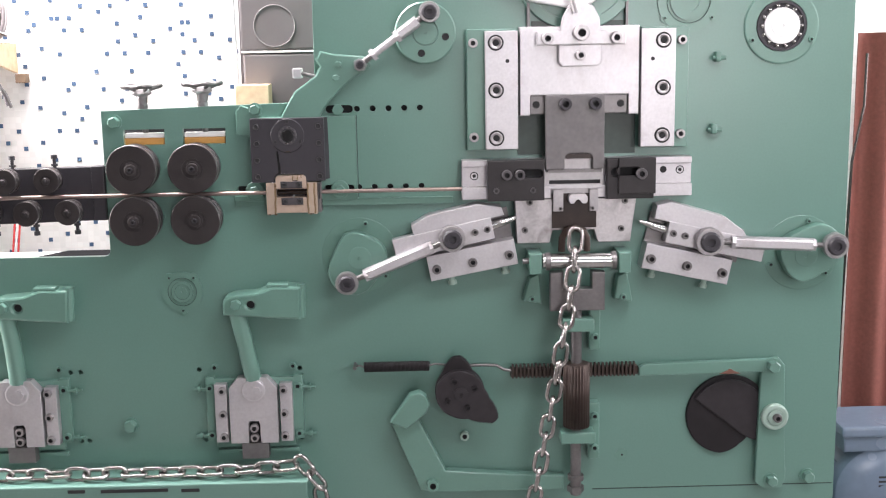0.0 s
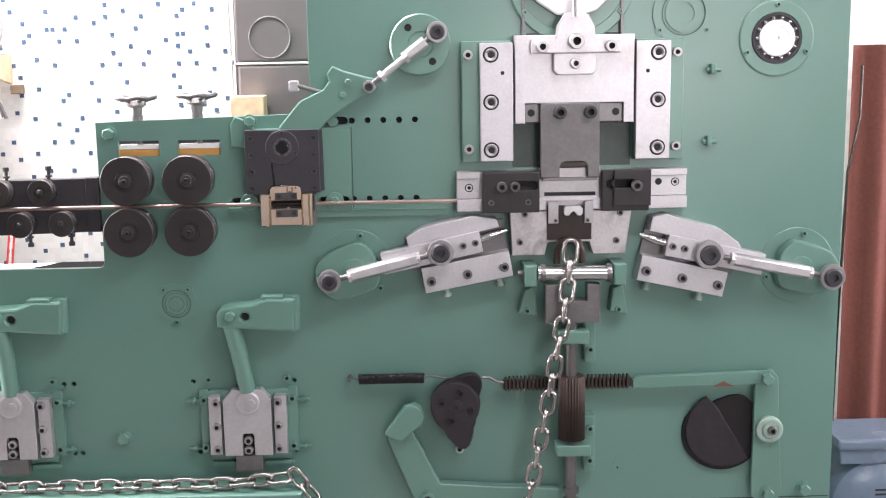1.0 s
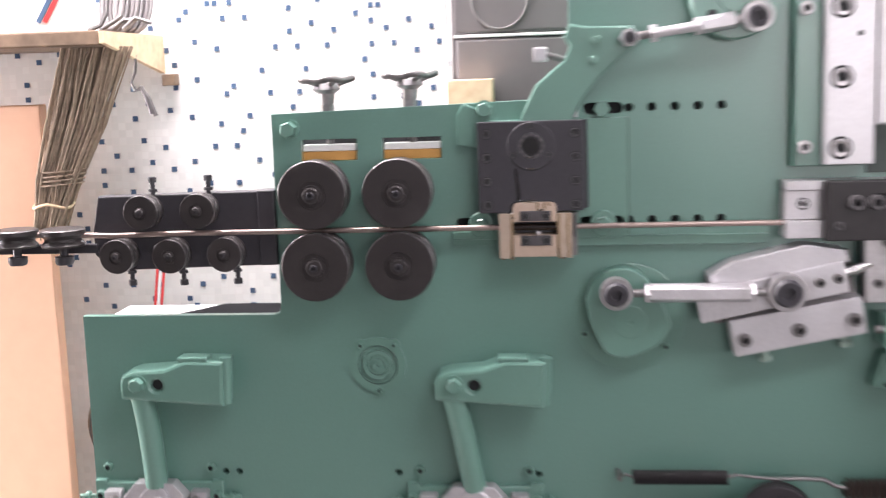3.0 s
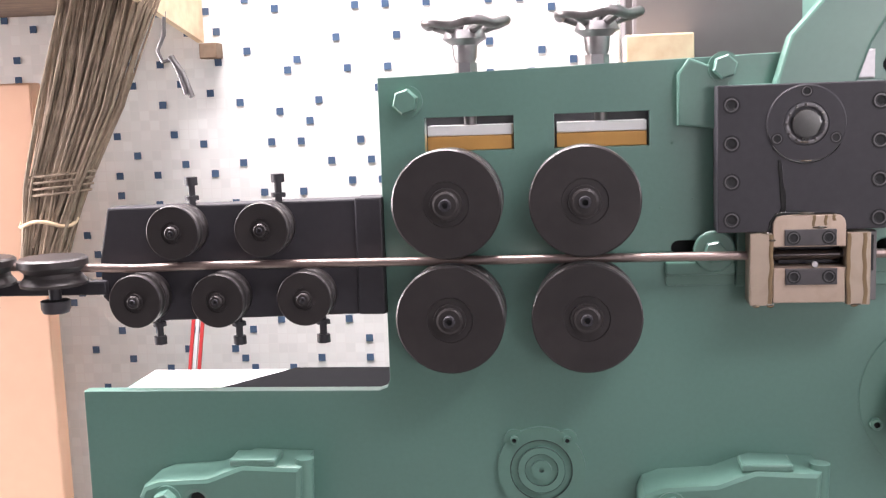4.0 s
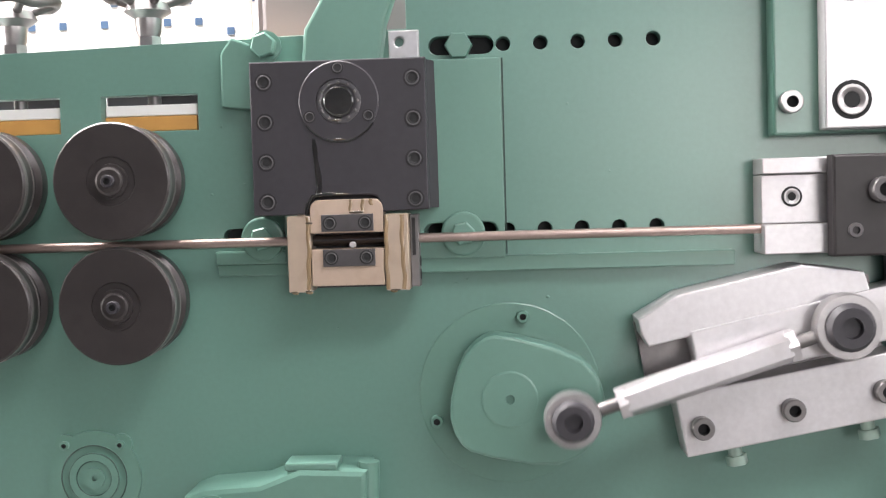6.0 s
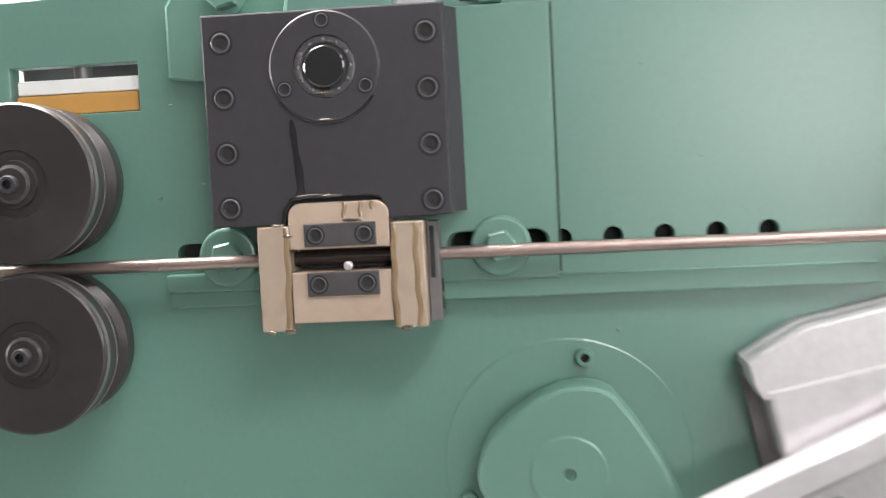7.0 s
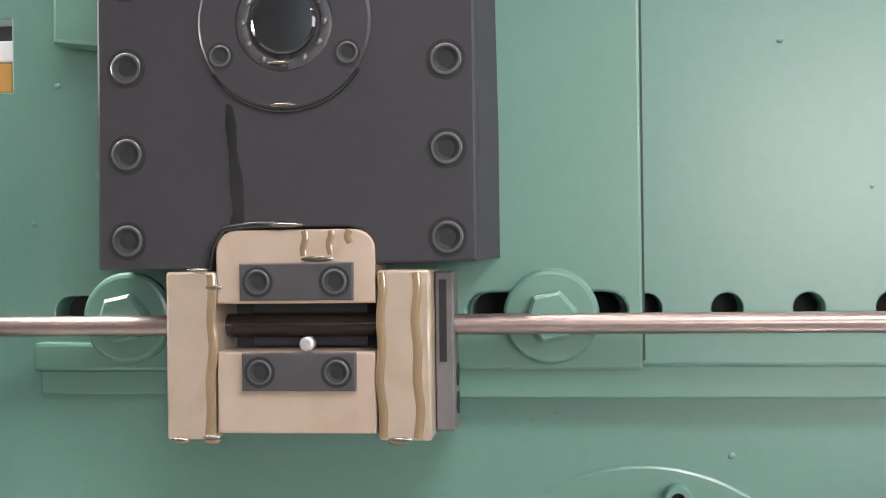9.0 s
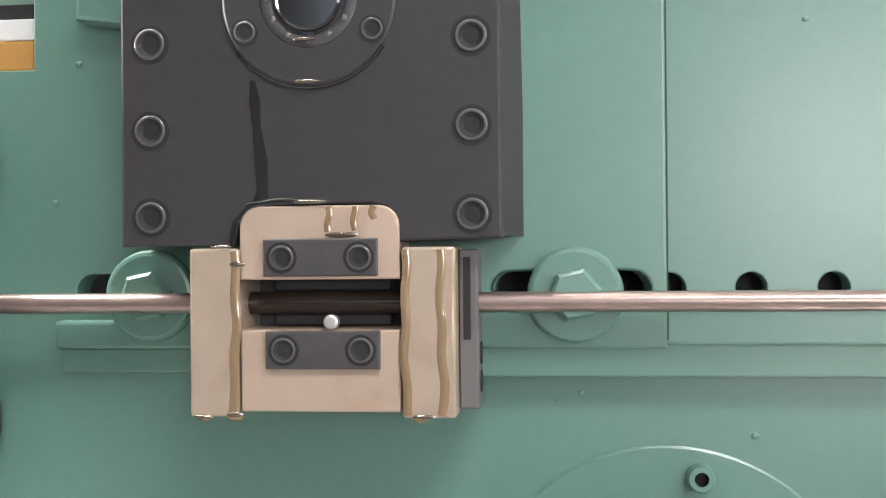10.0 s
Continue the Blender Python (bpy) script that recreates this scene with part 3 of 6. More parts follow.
def straightener():
    t = thing("wire_straightener", -0.8, 0.0, 1.19, "black wire straightening unit with five small rollers", "wire straightener")
    part("back_plate", prism(bmnew(), [(-0.945, 1.252), (-0.934, 1.302), (-0.664, 1.306), (-0.664, 1.196), (-0.92, 1.19), (-0.945, 1.215)], -0.006, 0.02, 0.002), BLACK, t)
    part("end_block", box(bmnew(), -0.69, -0.664, -0.012, 0.02, 1.196, 1.307, 0.002), BLACK, t)
    part("arm", box(bmnew(), -1.15, -0.938, -0.012, 0.0, 1.218, 1.232, 0.002), BLACK, t)
    for x, z, up in ((-0.858, 1.281, 1), (-0.773, 1.282, 1), (-0.899, 1.2165, -1), (-0.819, 1.216, -1), (-0.736, 1.217, -1)):
        roller("guide_roller", x + 0.001, -0.042, z, 0.0253, 0.034, "small blackened wire guide roller", "small wire rollers")
        b = bmnew()
        xx, z0 = x + 0.009, z + up * 0.02
        rod(b, (xx, -0.004, z0), (xx, -0.004, z + up * 0.041), 0.0035)
        lathe(b, xx, -0.004, z + up * 0.041 - (0.008 if up < 0 else 0), [(0, 0), (0.0065, 0), (0.0065, 0.008), (0, 0.008)], 6, "Z")
        lathe(b, xx, -0.004, z + up * 0.029 - 0.002, [(0, 0), (0.007, 0), (0.007, 0.004), (0, 0.004)], 6, "Z")
        part("set_screw", b, BLACK, t)
    for x in (-0.982, -1.055):
        p = thing("guide_pulley", x, -0.02, 1.215, "black horizontal wire guide pulley", "pulley", "guide pulleys")
        part("sheave", lathe(bmnew(), x, -0.03, 1.232, [(0, 0), (0.031, 0), (0.032, 0.003), (0.027, 0.009), (0.027, 0.013), (0.033, 0.019), (0.033, 0.025), (0.03, 0.027), (0, 0.027)], 32, "Z"), BLACK_R, p)
        part("axle", lathe(bmnew(), x, -0.03, 1.205, [(0, 0), (0.012, 0), (0.014, 0.004), (0.014, 0.012), (0.006, 0.013), (0.006, 0.03), (0, 0.03)], 16, "Z"), BLACK, p)


straightener()

# ---- gripper box with bronze jaws ----
BOX_F = -0.042


def gripper_box():
    t = thing("gripper_box", -0.287, -0.006, 1.27, "matt black gripper housing with socket screws and oil runs", "gripper housing")
    bm = bmnew()
    pts = [(-0.361, 1.2705), (-0.361, 1.3985), (-0.214, 1.3985), (-0.214, 1.2725), (-0.253, 1.2715), (-0.254, 1.279)]
    pts += [(-0.2575, 1.2845), (-0.263, 1.286), (-0.305, 1.286), (-0.311, 1.2845), (-0.3145, 1.279), (-0.316, 1.2705)]
    prism(bm, pts, BOX_F, BOX_F + 0.014, 0.0012)
    part("cover_plate", bm, BLACK, t)
    bm = bmnew()
    prism(bm, [(-0.3605, 1.2725), (-0.3605, 1.398), (-0.2145, 1.398), (-0.2145, 1.2735)], BOX_F + 0.0142, -0.006, 0.0006)
    for v in bm.verts:
        if v.co.x > -0.25 and v.co.y > -0.01:
            v.co.x += 0.011 if v.co.z > 1.3 else 0.013
    part("body", bm, BLACK, t)
    for x in (-0.349, -0.225):
        for i in range(4):
            screw(t, x, 1.3815 - i * 0.0333, BOX_F + 0.0002, 0.0125, BLACK_S, "flush")
    x, z = -0.2865, 1.364
    cap = part("bearing_cap", lathe(bmnew(), x, BOX_F, z, [(0, -0.001), (0.0335, -0.001), (0.0335, 0.0012), (0.0325, 0.002), (0.019, 0.002), (0.0185, -0.0005), (0, -0.0005)], 48), BLACK, t)
    ring = part("bearing_ring", lathe(bmnew(), x, BOX_F, z, [(0.0185, -0.0006), (0.0185, 0.0008), (0.0165, 0.0012), (0.0145, 0.0008), (0.0135, -0.0006)], 40), BLACK_S, t, "oily steel bearing ring")
    part("shaft_end", lathe(bmnew(), x, BOX_F, z, [(0, -0.0006), (0.0125, -0.0006), (0.0125, 0.0022), (0.0115, 0.003), (0, 0.003)], 32), OIL, t, "oil-wet shaft end")
    for i in range(12):
        a = 2 * math.pi * i / 12
        bm = bmnew()
        bmesh.ops.create_uvsphere(bm, u_segments=8, v_segments=5, radius=0.0016)
        bmesh.ops.translate(bm, vec=(x + 0.0158 * math.cos(a), BOX_F - 0.0006, z + 0.0158 * math.sin(a)), verts=bm.verts)
        part("ball", bm, STEEL_D, ring)
    for a in (207, 333, 90):
        screw(cap, x + 0.0275 * math.cos(radians(a)), z + 0.0275 * math.sin(radians(a)), BOX_F - 0.0019, 0.0085, BLACK_S, "flush")
    # oil: a run down the cover and wet rims
    def run(pts, widths, name="oil_run"):
        bm = bmnew()
        loop = [(px - w, pz) for (px, pz), w in zip(pts, widths)] + [(px + w, pz) for (px, pz), w in reversed(list(zip(pts, widths)))]
        prism(bm, loop, BOX_F - 0.0007, BOX_F - 0.0001, 0.0003)
        part(name, bm, OIL, t, "glossy dark oil run")
    run([(-0.3085, 1.3335), (-0.3078, 1.326), (-0.307, 1.315), (-0.3055, 1.303), (-0.305, 1.292), (-0.306, 1.2865)], [0.001, 0.0022, 0.0016, 0.0026, 0.0022, 0.003])
    run([(-0.3105, 1.379), (-0.308, 1.368), (-0.3065, 1.352), (-0.306, 1.341)], [0.0016, 0.0018, 0.0026, 0.002])
    run([(-0.287, 1.352), (-0.2865, 1.345), (-0.2868, 1.336), (-0.2868, 1.333)], [0.003, 0.0028, 0.0034, 0.004])
    bm = bmnew()
    sweep(bm, [(x + 0.0335 * math.cos(radians(a)), BOX_F - 0.0004, z + 0.0335 * math.sin(radians(a))) for a in range(215, 330, 8)], 0.0011, 6)
    part("oil_rim", bm, OIL, t, "oil gathered round the bearing cap")
    bm = bmnew()
    sweep(bm, [(-0.317, BOX_F, 1.2705), (-0.3155, BOX_F, 1.279), (-0.311, BOX_F, 1.2858), (-0.30, BOX_F, 1.2872), (-0.287, BOX_F, 1.287)], 0.0016, 6)
    part("oil_rim", bm, OIL, t, "oil gathered along the lower edge")
    return t


gripper_box()


def bronze_block():
    t = thing("gripper_block", -0.282, -0.006, 1.206, "oily bronze gripper block with a slot for the wire", "gripper block")
    f = BOX_F - 0.002
    for x0, x1 in ((-0.3335, -0.3145), (-0.2515, -0.2315)):
        part("cheek", box(bmnew(), x0, x1, f, -0.012, 1.2055, 1.2695, 0.0012), BRONZE, t)
    # black back sheet, the slot's shade is in its colour
    part("back_web", box(bmnew(), -0.314, -0.252, -0.016, -0.010, 1.207, 1.269, 0.0005), BLACK, t, "black web giving the wire slot its shade by colour")
    part("side_plate", prism(bmnew(), [(-0.2312, 1.2075), (-0.2312, 1.2685), (-0.224, 1.2685), (-0.224, 1.2075)], f + 0.012, -0.008, 0.0006), BLACK_P, t, "oily steel side plate")
    # black inlay painted as the shade of an oblong hole
    part("slot", box(bmnew(), -0.2296, -0.2268, f + 0.0113, f + 0.02, 1.234, 1.2655, 0), DARK, t)
    # added dark sleeve: the wire itself, oily and darkened as if in shadow
    bm = bmnew()
    rod(bm, (-0.3143, WIRE_Y, WIRE_Z), (-0.2517, WIRE_Y, WIRE_Z), 0.0046, 16)
    part("shaded_wire", bm, DARKST, t, "dark sleeve for the oily wire shaded in the slot")
    for z in (1.228, 1.217):
        bm = bmnew()
        # flat black disc, coloured like the shade in a bore
        lathe(bm, -0.2238, -0.02, z, [(0, -0.002), (0.0045, -0.002), (0.0045, 0.0003), (0, 0.0003)], 14, "X")
        part("bore", bm, DARK, t)
    for i, (x, w) in enumerate(((-0.3157, 0.0013), (-0.2500, 0.0012), (-0.2368, 0.0013))):
        bm = bmnew()
        sweep(bm, [(x + 0.0009 * math.sin(5.5 * u + 1.7 * i) * u + 0.0004 * math.sin(17 * u), f + 0.0005, 1.2685 - 0.062 * u) for u in np.linspace(0, 1, 22)], w * 1.5, 8)
        for v in bm.verts:
            v.co.y = f + (v.co.y - f) * 0.3
        part("oil_run", bm, OIL_A, t, "amber oil run")
    for x in (-0.328, -0.316, -0.245):
        bm = bmnew()
        bmesh.ops.create_uvsphere(bm, u_segments=10, v_segments=7, radius=0.0022)
        bmesh.ops.scale(bm, vec=(1.5, 1, 0.7), verts=bm.verts)
        bmesh.ops.translate(bm, vec=(x, f + 0.001, 1.2052), verts=bm.verts)
        part("oil_drop", bm, OIL_A, t, "hanging oil drop")
    for x, z, w, h in ((-0.286, 1.2869, 0.0075, 0.0012), (-0.2868, 1.3322, 0.0055, 0.0013), (-0.288, 1.3482, 0.005, 0.001), (-0.3205, 1.2702, 0.0045, 0.001), (-0.3158, 1.2066, 0.004, 0.0013), (-0.2435, 1.2062, 0.005, 0.0011), (-0.3285, 1.2058, 0.0035, 0.001)):
        bm = bmnew()
        bmesh.ops.create_uvsphere(bm, u_segments=14, v_segments=8, radius=1)
        bmesh.ops.scale(bm, vec=(w * 0.9, 0.0011, h * 0.75), verts=bm.verts)
        bmesh.ops.translate(bm, vec=(x, f - 0.0006, z), verts=bm.verts)
        part("oil_bead", bm, OIL_W, t, "shining oil bead")
    for x, z, w in ((-0.3145, 1.2635, 0.0032),):
        bm = bmnew()
        bmesh.ops.create_uvsphere(bm, u_segments=14, v_segments=8, radius=1)
        bmesh.ops.scale(bm, vec=(w, 0.0010, 0.0011), verts=bm.verts)
        bmesh.ops.translate(bm, vec=(x, f, z), verts=bm.verts)
        part("oil_bead", bm, OIL_W, t, "shining oil bead")
    up = thing("upper_jaw", -0.2825, -0.02, 1.272, "bronze upper gripper jaw with a blackened clamp plate", "gripper jaw", "gripper jaws")
    bm = bmnew()
    pts = [(-0.3138, 1.2575), (-0.2525, 1.2575), (-0.2525, 1.278)] + [(-0.2605 + 0.008 * math.cos(a), 1.2775 + 0.008 * math.sin(a)) for a in np.linspace(0, math.pi / 2, 6)]
    pts += [(-0.306 + 0.008 * math.cos(a), 1.2775 + 0.008 * math.sin(a)) for a in np.linspace(math.pi / 2, math.pi, 6)]
    prism(bm, pts, f + 0.0008, -0.017, 0.0008)
    part("slider", bm, BRONZE_J, up)
    bm = bmnew()
    bmesh.ops.create_uvsphere(bm, u_segments=14, v_segments=8, radius=1)
    bmesh.ops.scale(bm, vec=(0.0065, 0.0010, 0.0011), verts=bm.verts)
    bmesh.ops.translate(bm, vec=(-0.2745, f + 0.0006, 1.2743), verts=bm.verts)
    part("oil_bead", bm, OIL_W, up, "shining oil bead")
    for k, x in enumerate((-0.2795, -0.2695, -0.2625)):
        bm = bmnew()
        sweep(bm, [(x + 0.0005 * math.sin(6 * u + k), f + 0.0016, 1.2850 - (0.0095, 0.009, 0.005)[k] * u) for u in np.linspace(0, 1, 8)], 0.0017, 8)
        for v in bm.verts:
            v.co.y = f + 0.0011 + (v.co.y - f - 0.0016) * 0.3
        part("oil_run", bm, OIL_A, up, "amber oil run")
    plate = part("clamp_plate", prism(bmnew(), rect(-0.3042, -0.2605, 1.2588, 1.2730), f - 0.0016, f + 0.0006, 0.0006), CLAMP, up)
    part("bite", box(bmnew(), -0.306, -0.259, -0.022, -0.017, 1.2525, 1.2574, 0.001), BLACK, up)
    for x in (-0.297, -0.2675):
        screw(plate, x, 1.2658, f - 0.0016, 0.0098, BLACK_S, "flush")
    lo = thing("lower_jaw", -0.2825, -0.02, 1.22, "bronze lower gripper jaw with a blackened clamp plate", "gripper jaw", "gripper jaws")
    part("slider", prism(bmnew(), rect(-0.3138, -0.2525, 1.2075, 1.2385), f + 0.0008, -0.017, 0.0008), BRONZE_J, lo)
    plate = part("clamp_plate", prism(bmnew(), rect(-0.3036, -0.2598, 1.2238, 1.2382), f - 0.0016, f + 0.0006, 0.0006), CLAMP, lo)
    part("bite", box(bmnew(), -0.306, -0.259, -0.022, -0.017, 1.2388, 1.2435, 0.001), BLACK, lo)
    bm = bmnew()
    lathe(bm, -0.2785, f + 0.003, 1.2415, [(0, 0), (0.0028, 0), (0.0028, 0.004), (0.002, 0.0047), (0, 0.0048)], 12)
    part("tip", bm, STEEL, lo, "pale pin tip")
    for x in (-0.2965, -0.267):
        screw(plate, x, 1.2310, f - 0.0016, 0.0098, BLACK_S, "flush")
    return up, lo


OIL_W = material("wet_oil", (0.07, 0.05, 0.03), 0.04, 0, 0.02, 60, 0, 0.1, 30.0, 1.0, 1.0)
OIL_A = material("amber_oil", (0.24, 0.165, 0.095), 0.10, 0, 0.03, 60, 0, 0.2, 30.0, 0.5, 0.8)
JAW_UP, JAW_LO = bronze_block()


# ---- top crank, rod and feed lever ----
def rod_end(bm, x, y, z, r, w):
    """The eye of a rod end, axis towards the viewer."""
    lathe(bm, x, y + w, z, [(r * 0.66, 0), (r * 0.95, 0), (r, w * 0.2), (r, w * 0.8), (r * 0.95, w), (r * 0.66, w)], 28)


def link(name, length, r1, r2, y, label, w=0.014, body=True):
    """A connecting rod along +x from the first eye at the origin; parts at its own place."""
    t = thing(name, 0, y, 0, label, "connecting rod", "connecting rods")
    for x, r, nm in ((0, r1, "rod_eye"), (length, r2, "rod_eye")):
        bm = bmnew()
        rod_end(bm, x, y - w / 2, 0, r, w)
        e = part(nm, bm, EYE_S, t)
        bm = bmnew()
        lathe(bm, x, y - w / 2, 0, [(0, -0.002), (r * 0.73, -0.002), (r * 0.73, 0.003), (r * 0.6, 0.008), (r * 0.32, 0.008), (r * 0.3, 0.002), (0, 0.002)], 20)
        part("pin_screw", bm, BLACK, e, "dark socket head pin")
    a, b = r1 * 0.9, length - r2 * 0.9
    for u, v in ((a, a + 0.03), (b - 0.03, b)):
        bm = bmnew()
        rod(bm, (u, y, 0), (v, y, 0), 0.0058)
        part("thread", bm, STEEL_D, t)
    bm = bmnew()
    rod(bm, (a + 0.024, y, 0), (b - 0.024, y, 0), 0.0135 if body else 0.007, 6 if body else 14)
    part("turnbuckle", bm, STEEL, t)
    if not body:
        bm = bmnew()
        rod(bm, (a + 0.010, y, 0), (a + 0.055, y, 0), 0.0115, 6)
        part("rod_socket", bm, STEEL, t)
    for x in (a + 0.018 if body else a + 0.056, b - 0.026):
        bm = bmnew()
        lathe(bm, x, y, 0, [(0, 0), (0.0135, 0), (0.0135, 0.008), (0, 0.008)], 6, "X")
        part("lock_nut", bm, STEEL, t)
    return t


def crank_disc(name, x, z, r, pin_r, mat, lobed, label):
    t = thing(name, x, 0, z, label, "crank disc", "crank discs")
    bm = bmnew()
    if lobed:
        pts = []
        for (a, b), (c, d) in zip(lobed, lobed[1:] + lobed[:1]):
            pts += [(x + 0.75 * a + 0.25 * c, z + 0.75 * b + 0.25 * d), (x + 0.25 * a + 0.75 * c, z + 0.25 * b + 0.75 * d)]
        prism(bm, pts, -0.034, -0.006, 0.003)
    else:
        lathe(bm, x, 0, z, [(0, 0.006), (r * 0.98, 0.006), (r, 0.01), (r, 0.028), (r - 0.003, 0.031), (r * 0.43, 0.031), (r * 0.42, 0.029), (r * 0.39, 0.029), (r * 0.38, 0.031), (0.003, 0.031), (0.0028, 0.028), (0, 0.028)], 48)
    part("disc", bm, mat, t)
    bm = bmnew()
    lathe(bm, x, 0, z, [(0, 0), (0.03, 0), (0.03, 0.008), (0, 0.008)], 24)
    part("hub", bm, mat, t)
    if not lobed:
        for a in (90, 180, 270):
            bm = bmnew()
            lathe(bm, x + pin_r * math.cos(radians(a)), -0.0305, z + pin_r * math.sin(radians(a)), [(0, 0), (0.0075, 0), (0.0075, 0.0014), (0.006, 0.0014), (0.0058, 0.0006), (0, 0.0006)], 14)
            part("plug", bm, DARK, t)
    else:
        bm = bmnew()
        lathe(bm, x, -0.034, z, [(0, -0.001), (0.024, -0.001), (0.024, 0.0008), (0.0225, 0.0012), (0.004, 0.0012), (0.0035, 0), (0, 0)], 28)
        part("centre_ring", bm, mat, t)
    return t


# pin along +x at rest
LEV_P, LEV_R, LEV_ROD = (-0.239, 1.332), 0.197, 0.171
TOP_C, TOP_R = (-0.0073, 1.561), 0.0408
LFT_C, LFT_R = (-0.151, 1.110), 0.0517
RGT_C, RGT_R = (0.770, 1.096), 0.0550
LOBE = [(-0.049, -0.022), (-0.036, -0.045), (-0.02, -0.053), (0.045, -0.05), (0.07, -0.034), (0.08, -0.012), (0.08, 0.012), (0.07, 0.034), (0.045, 0.05), (-0.02, 0.053), (-0.036, 0.045), (-0.049, 0.022)]
DISC_T = crank_disc("crank_disc", *TOP_C, 0.061, 0.0408, GREEN_D, None, "green painted round crank disc with plugs")
DISC_L = crank_disc("crank_disc", *LFT_C, 0.06, LFT_R, GREEN_D, LOBE, "green painted lobed crank arm disc")
DISC_R = crank_disc("crank_disc", *RGT_C, 0.06, RGT_R, GREEN_D, LOBE, "green painted lobed crank arm disc")
ROD_T = link("connecting_rod", LEV_ROD, 0.021, 0.012, -0.046, "steel connecting rod of the feed lever", 0.016, False)
ROD_L = link("connecting_rod", 0.2318, 0.0235, 0.027, -0.062, "thick steel turnbuckle connecting rod", 0.018)
ROD_R = link("connecting_rod", 0.258, 0.0265, 0.029, -0.062, "thick steel turnbuckle connecting rod", 0.018)
for x, z in ((-0.151, 1.110), (0.770, 1.096)):
    t = thing("shaft_flange", x, 0, z, "green painted shaft flange behind the crank", "shaft flange", "shaft flanges")
    part("ring", lathe(bmnew(), x, 0, z, [(0, -0.001), (0.079, -0.001), (0.079, 0.0006), (0.078, 0.0012), (0, 0.0012)], 72), GREEN_D, t)
    for a in (79, 200, 320):
        screw(t, x + 0.068 * math.cos(radians(a)), z + 0.068 * math.sin(radians(a)), -0.002, 0.011, GREEN_D)


def feed_lever():
    """Rocker behind the gripper box; at rest it points along +x."""
    px, pz = LEV_P
    t = thing("feed_lever", px, 0, pz, "green painted cranked feed lever", "lever")
    out = [(0.209, -0.016), (0.196, -0.017), (0.171, -0.003), (0.138, 0.010), (0.097, 0.020), (0.01, 0.0225), (0.003, 0.087), (0.085, 0.088),
           (0.132, 0.067), (0.153, 0.068), (0.160, 0.081), (0.180, 0.082), (0.186, 0.062), (0.201, 0.030), (0.214, 0.004)]
    part("arm", prism(bmnew(), [(px + a, pz + b) for a, b in out], -0.026, -0.007, 0.003), GREEN_D, t)
    bm = bmnew()
    lathe(bm, px + LEV_R, -0.026, pz, [(0, 0), (0.013, 0), (0.013, 0.008), (0, 0.008)], 6)
    part("pin_nut", bm, STEEL, t)
    for a, b in ((0.176, 0.038), (0.150, 0.030)):
        screw(t, px + a, pz + b, -0.0255, 0.013, GREEN_D, "hex", name="bolt")
    return t


LEVER = feed_lever()


def stop_block():
    """Square stop behind the lever, on a short shank that slides with it."""
    t = thing("stop_block", -0.297, 0.004, 1.507, "pale square steel stop block on a short shank", "stop block")
    part("block", box(bmnew(), -0.307, -0.287, -0.006, 0.014, 1.497, 1.518, 0.003), STEEL, t)
    bm = bmnew()
    rod(bm, (-0.289, -0.0015, 1.507), (-0.235, -0.0015, 1.492), 0.0045)
    part("shank", bm, STEEL_D, t)
    return t


STOP = stop_block()


# ---- ram, guides and eccentric ----
def ram_guides():
    for x0, x1, sx, bx0, bx1, bsx, g in ((0.110, 0.175, 0.131, 0.070, 0.112, 0.087, 0.154), (0.420, 0.489, 0.464, 0.487, 0.522, 0.505, 0.443)):
        t = thing("ram_guide", (x0 + x1) / 2, 0, 1.327, "ground steel ram guide rail on a green backing bar", "guide rail", "ram guides")
        part("backing_bar", box(bmnew(), min(x0, bx0) + 0.004, max(x1, bx1) - 0.002, -0.024, 0.0, 1.325, 1.566, 0.002), GREEN_D, t)
        part("rail", box(bmnew(), x0, x1, -0.046, -0.0245, 1.328, 1.562, 0.0015), STEEL, t)
        for z in (1.539, 1.446, 1.351):
            screw(t, sx, z, -0.0464, 0.026, EYE_S, "flush")
        for z in (1.539, 1.352):
            screw(t, bsx, z, -0.024, 0.019, EYE_S)
        bm = bmnew()
        # thin black disc in place of the hole's shade
        lathe(bm, g, -0.046, 1.503, [(0, 0), (0.004, 0), (0.004, 0.0004), (0, 0.0004)], 12)
        part("oil_hole", bm, DARK, t)


ram_guides()
RAM_Z = 1.559


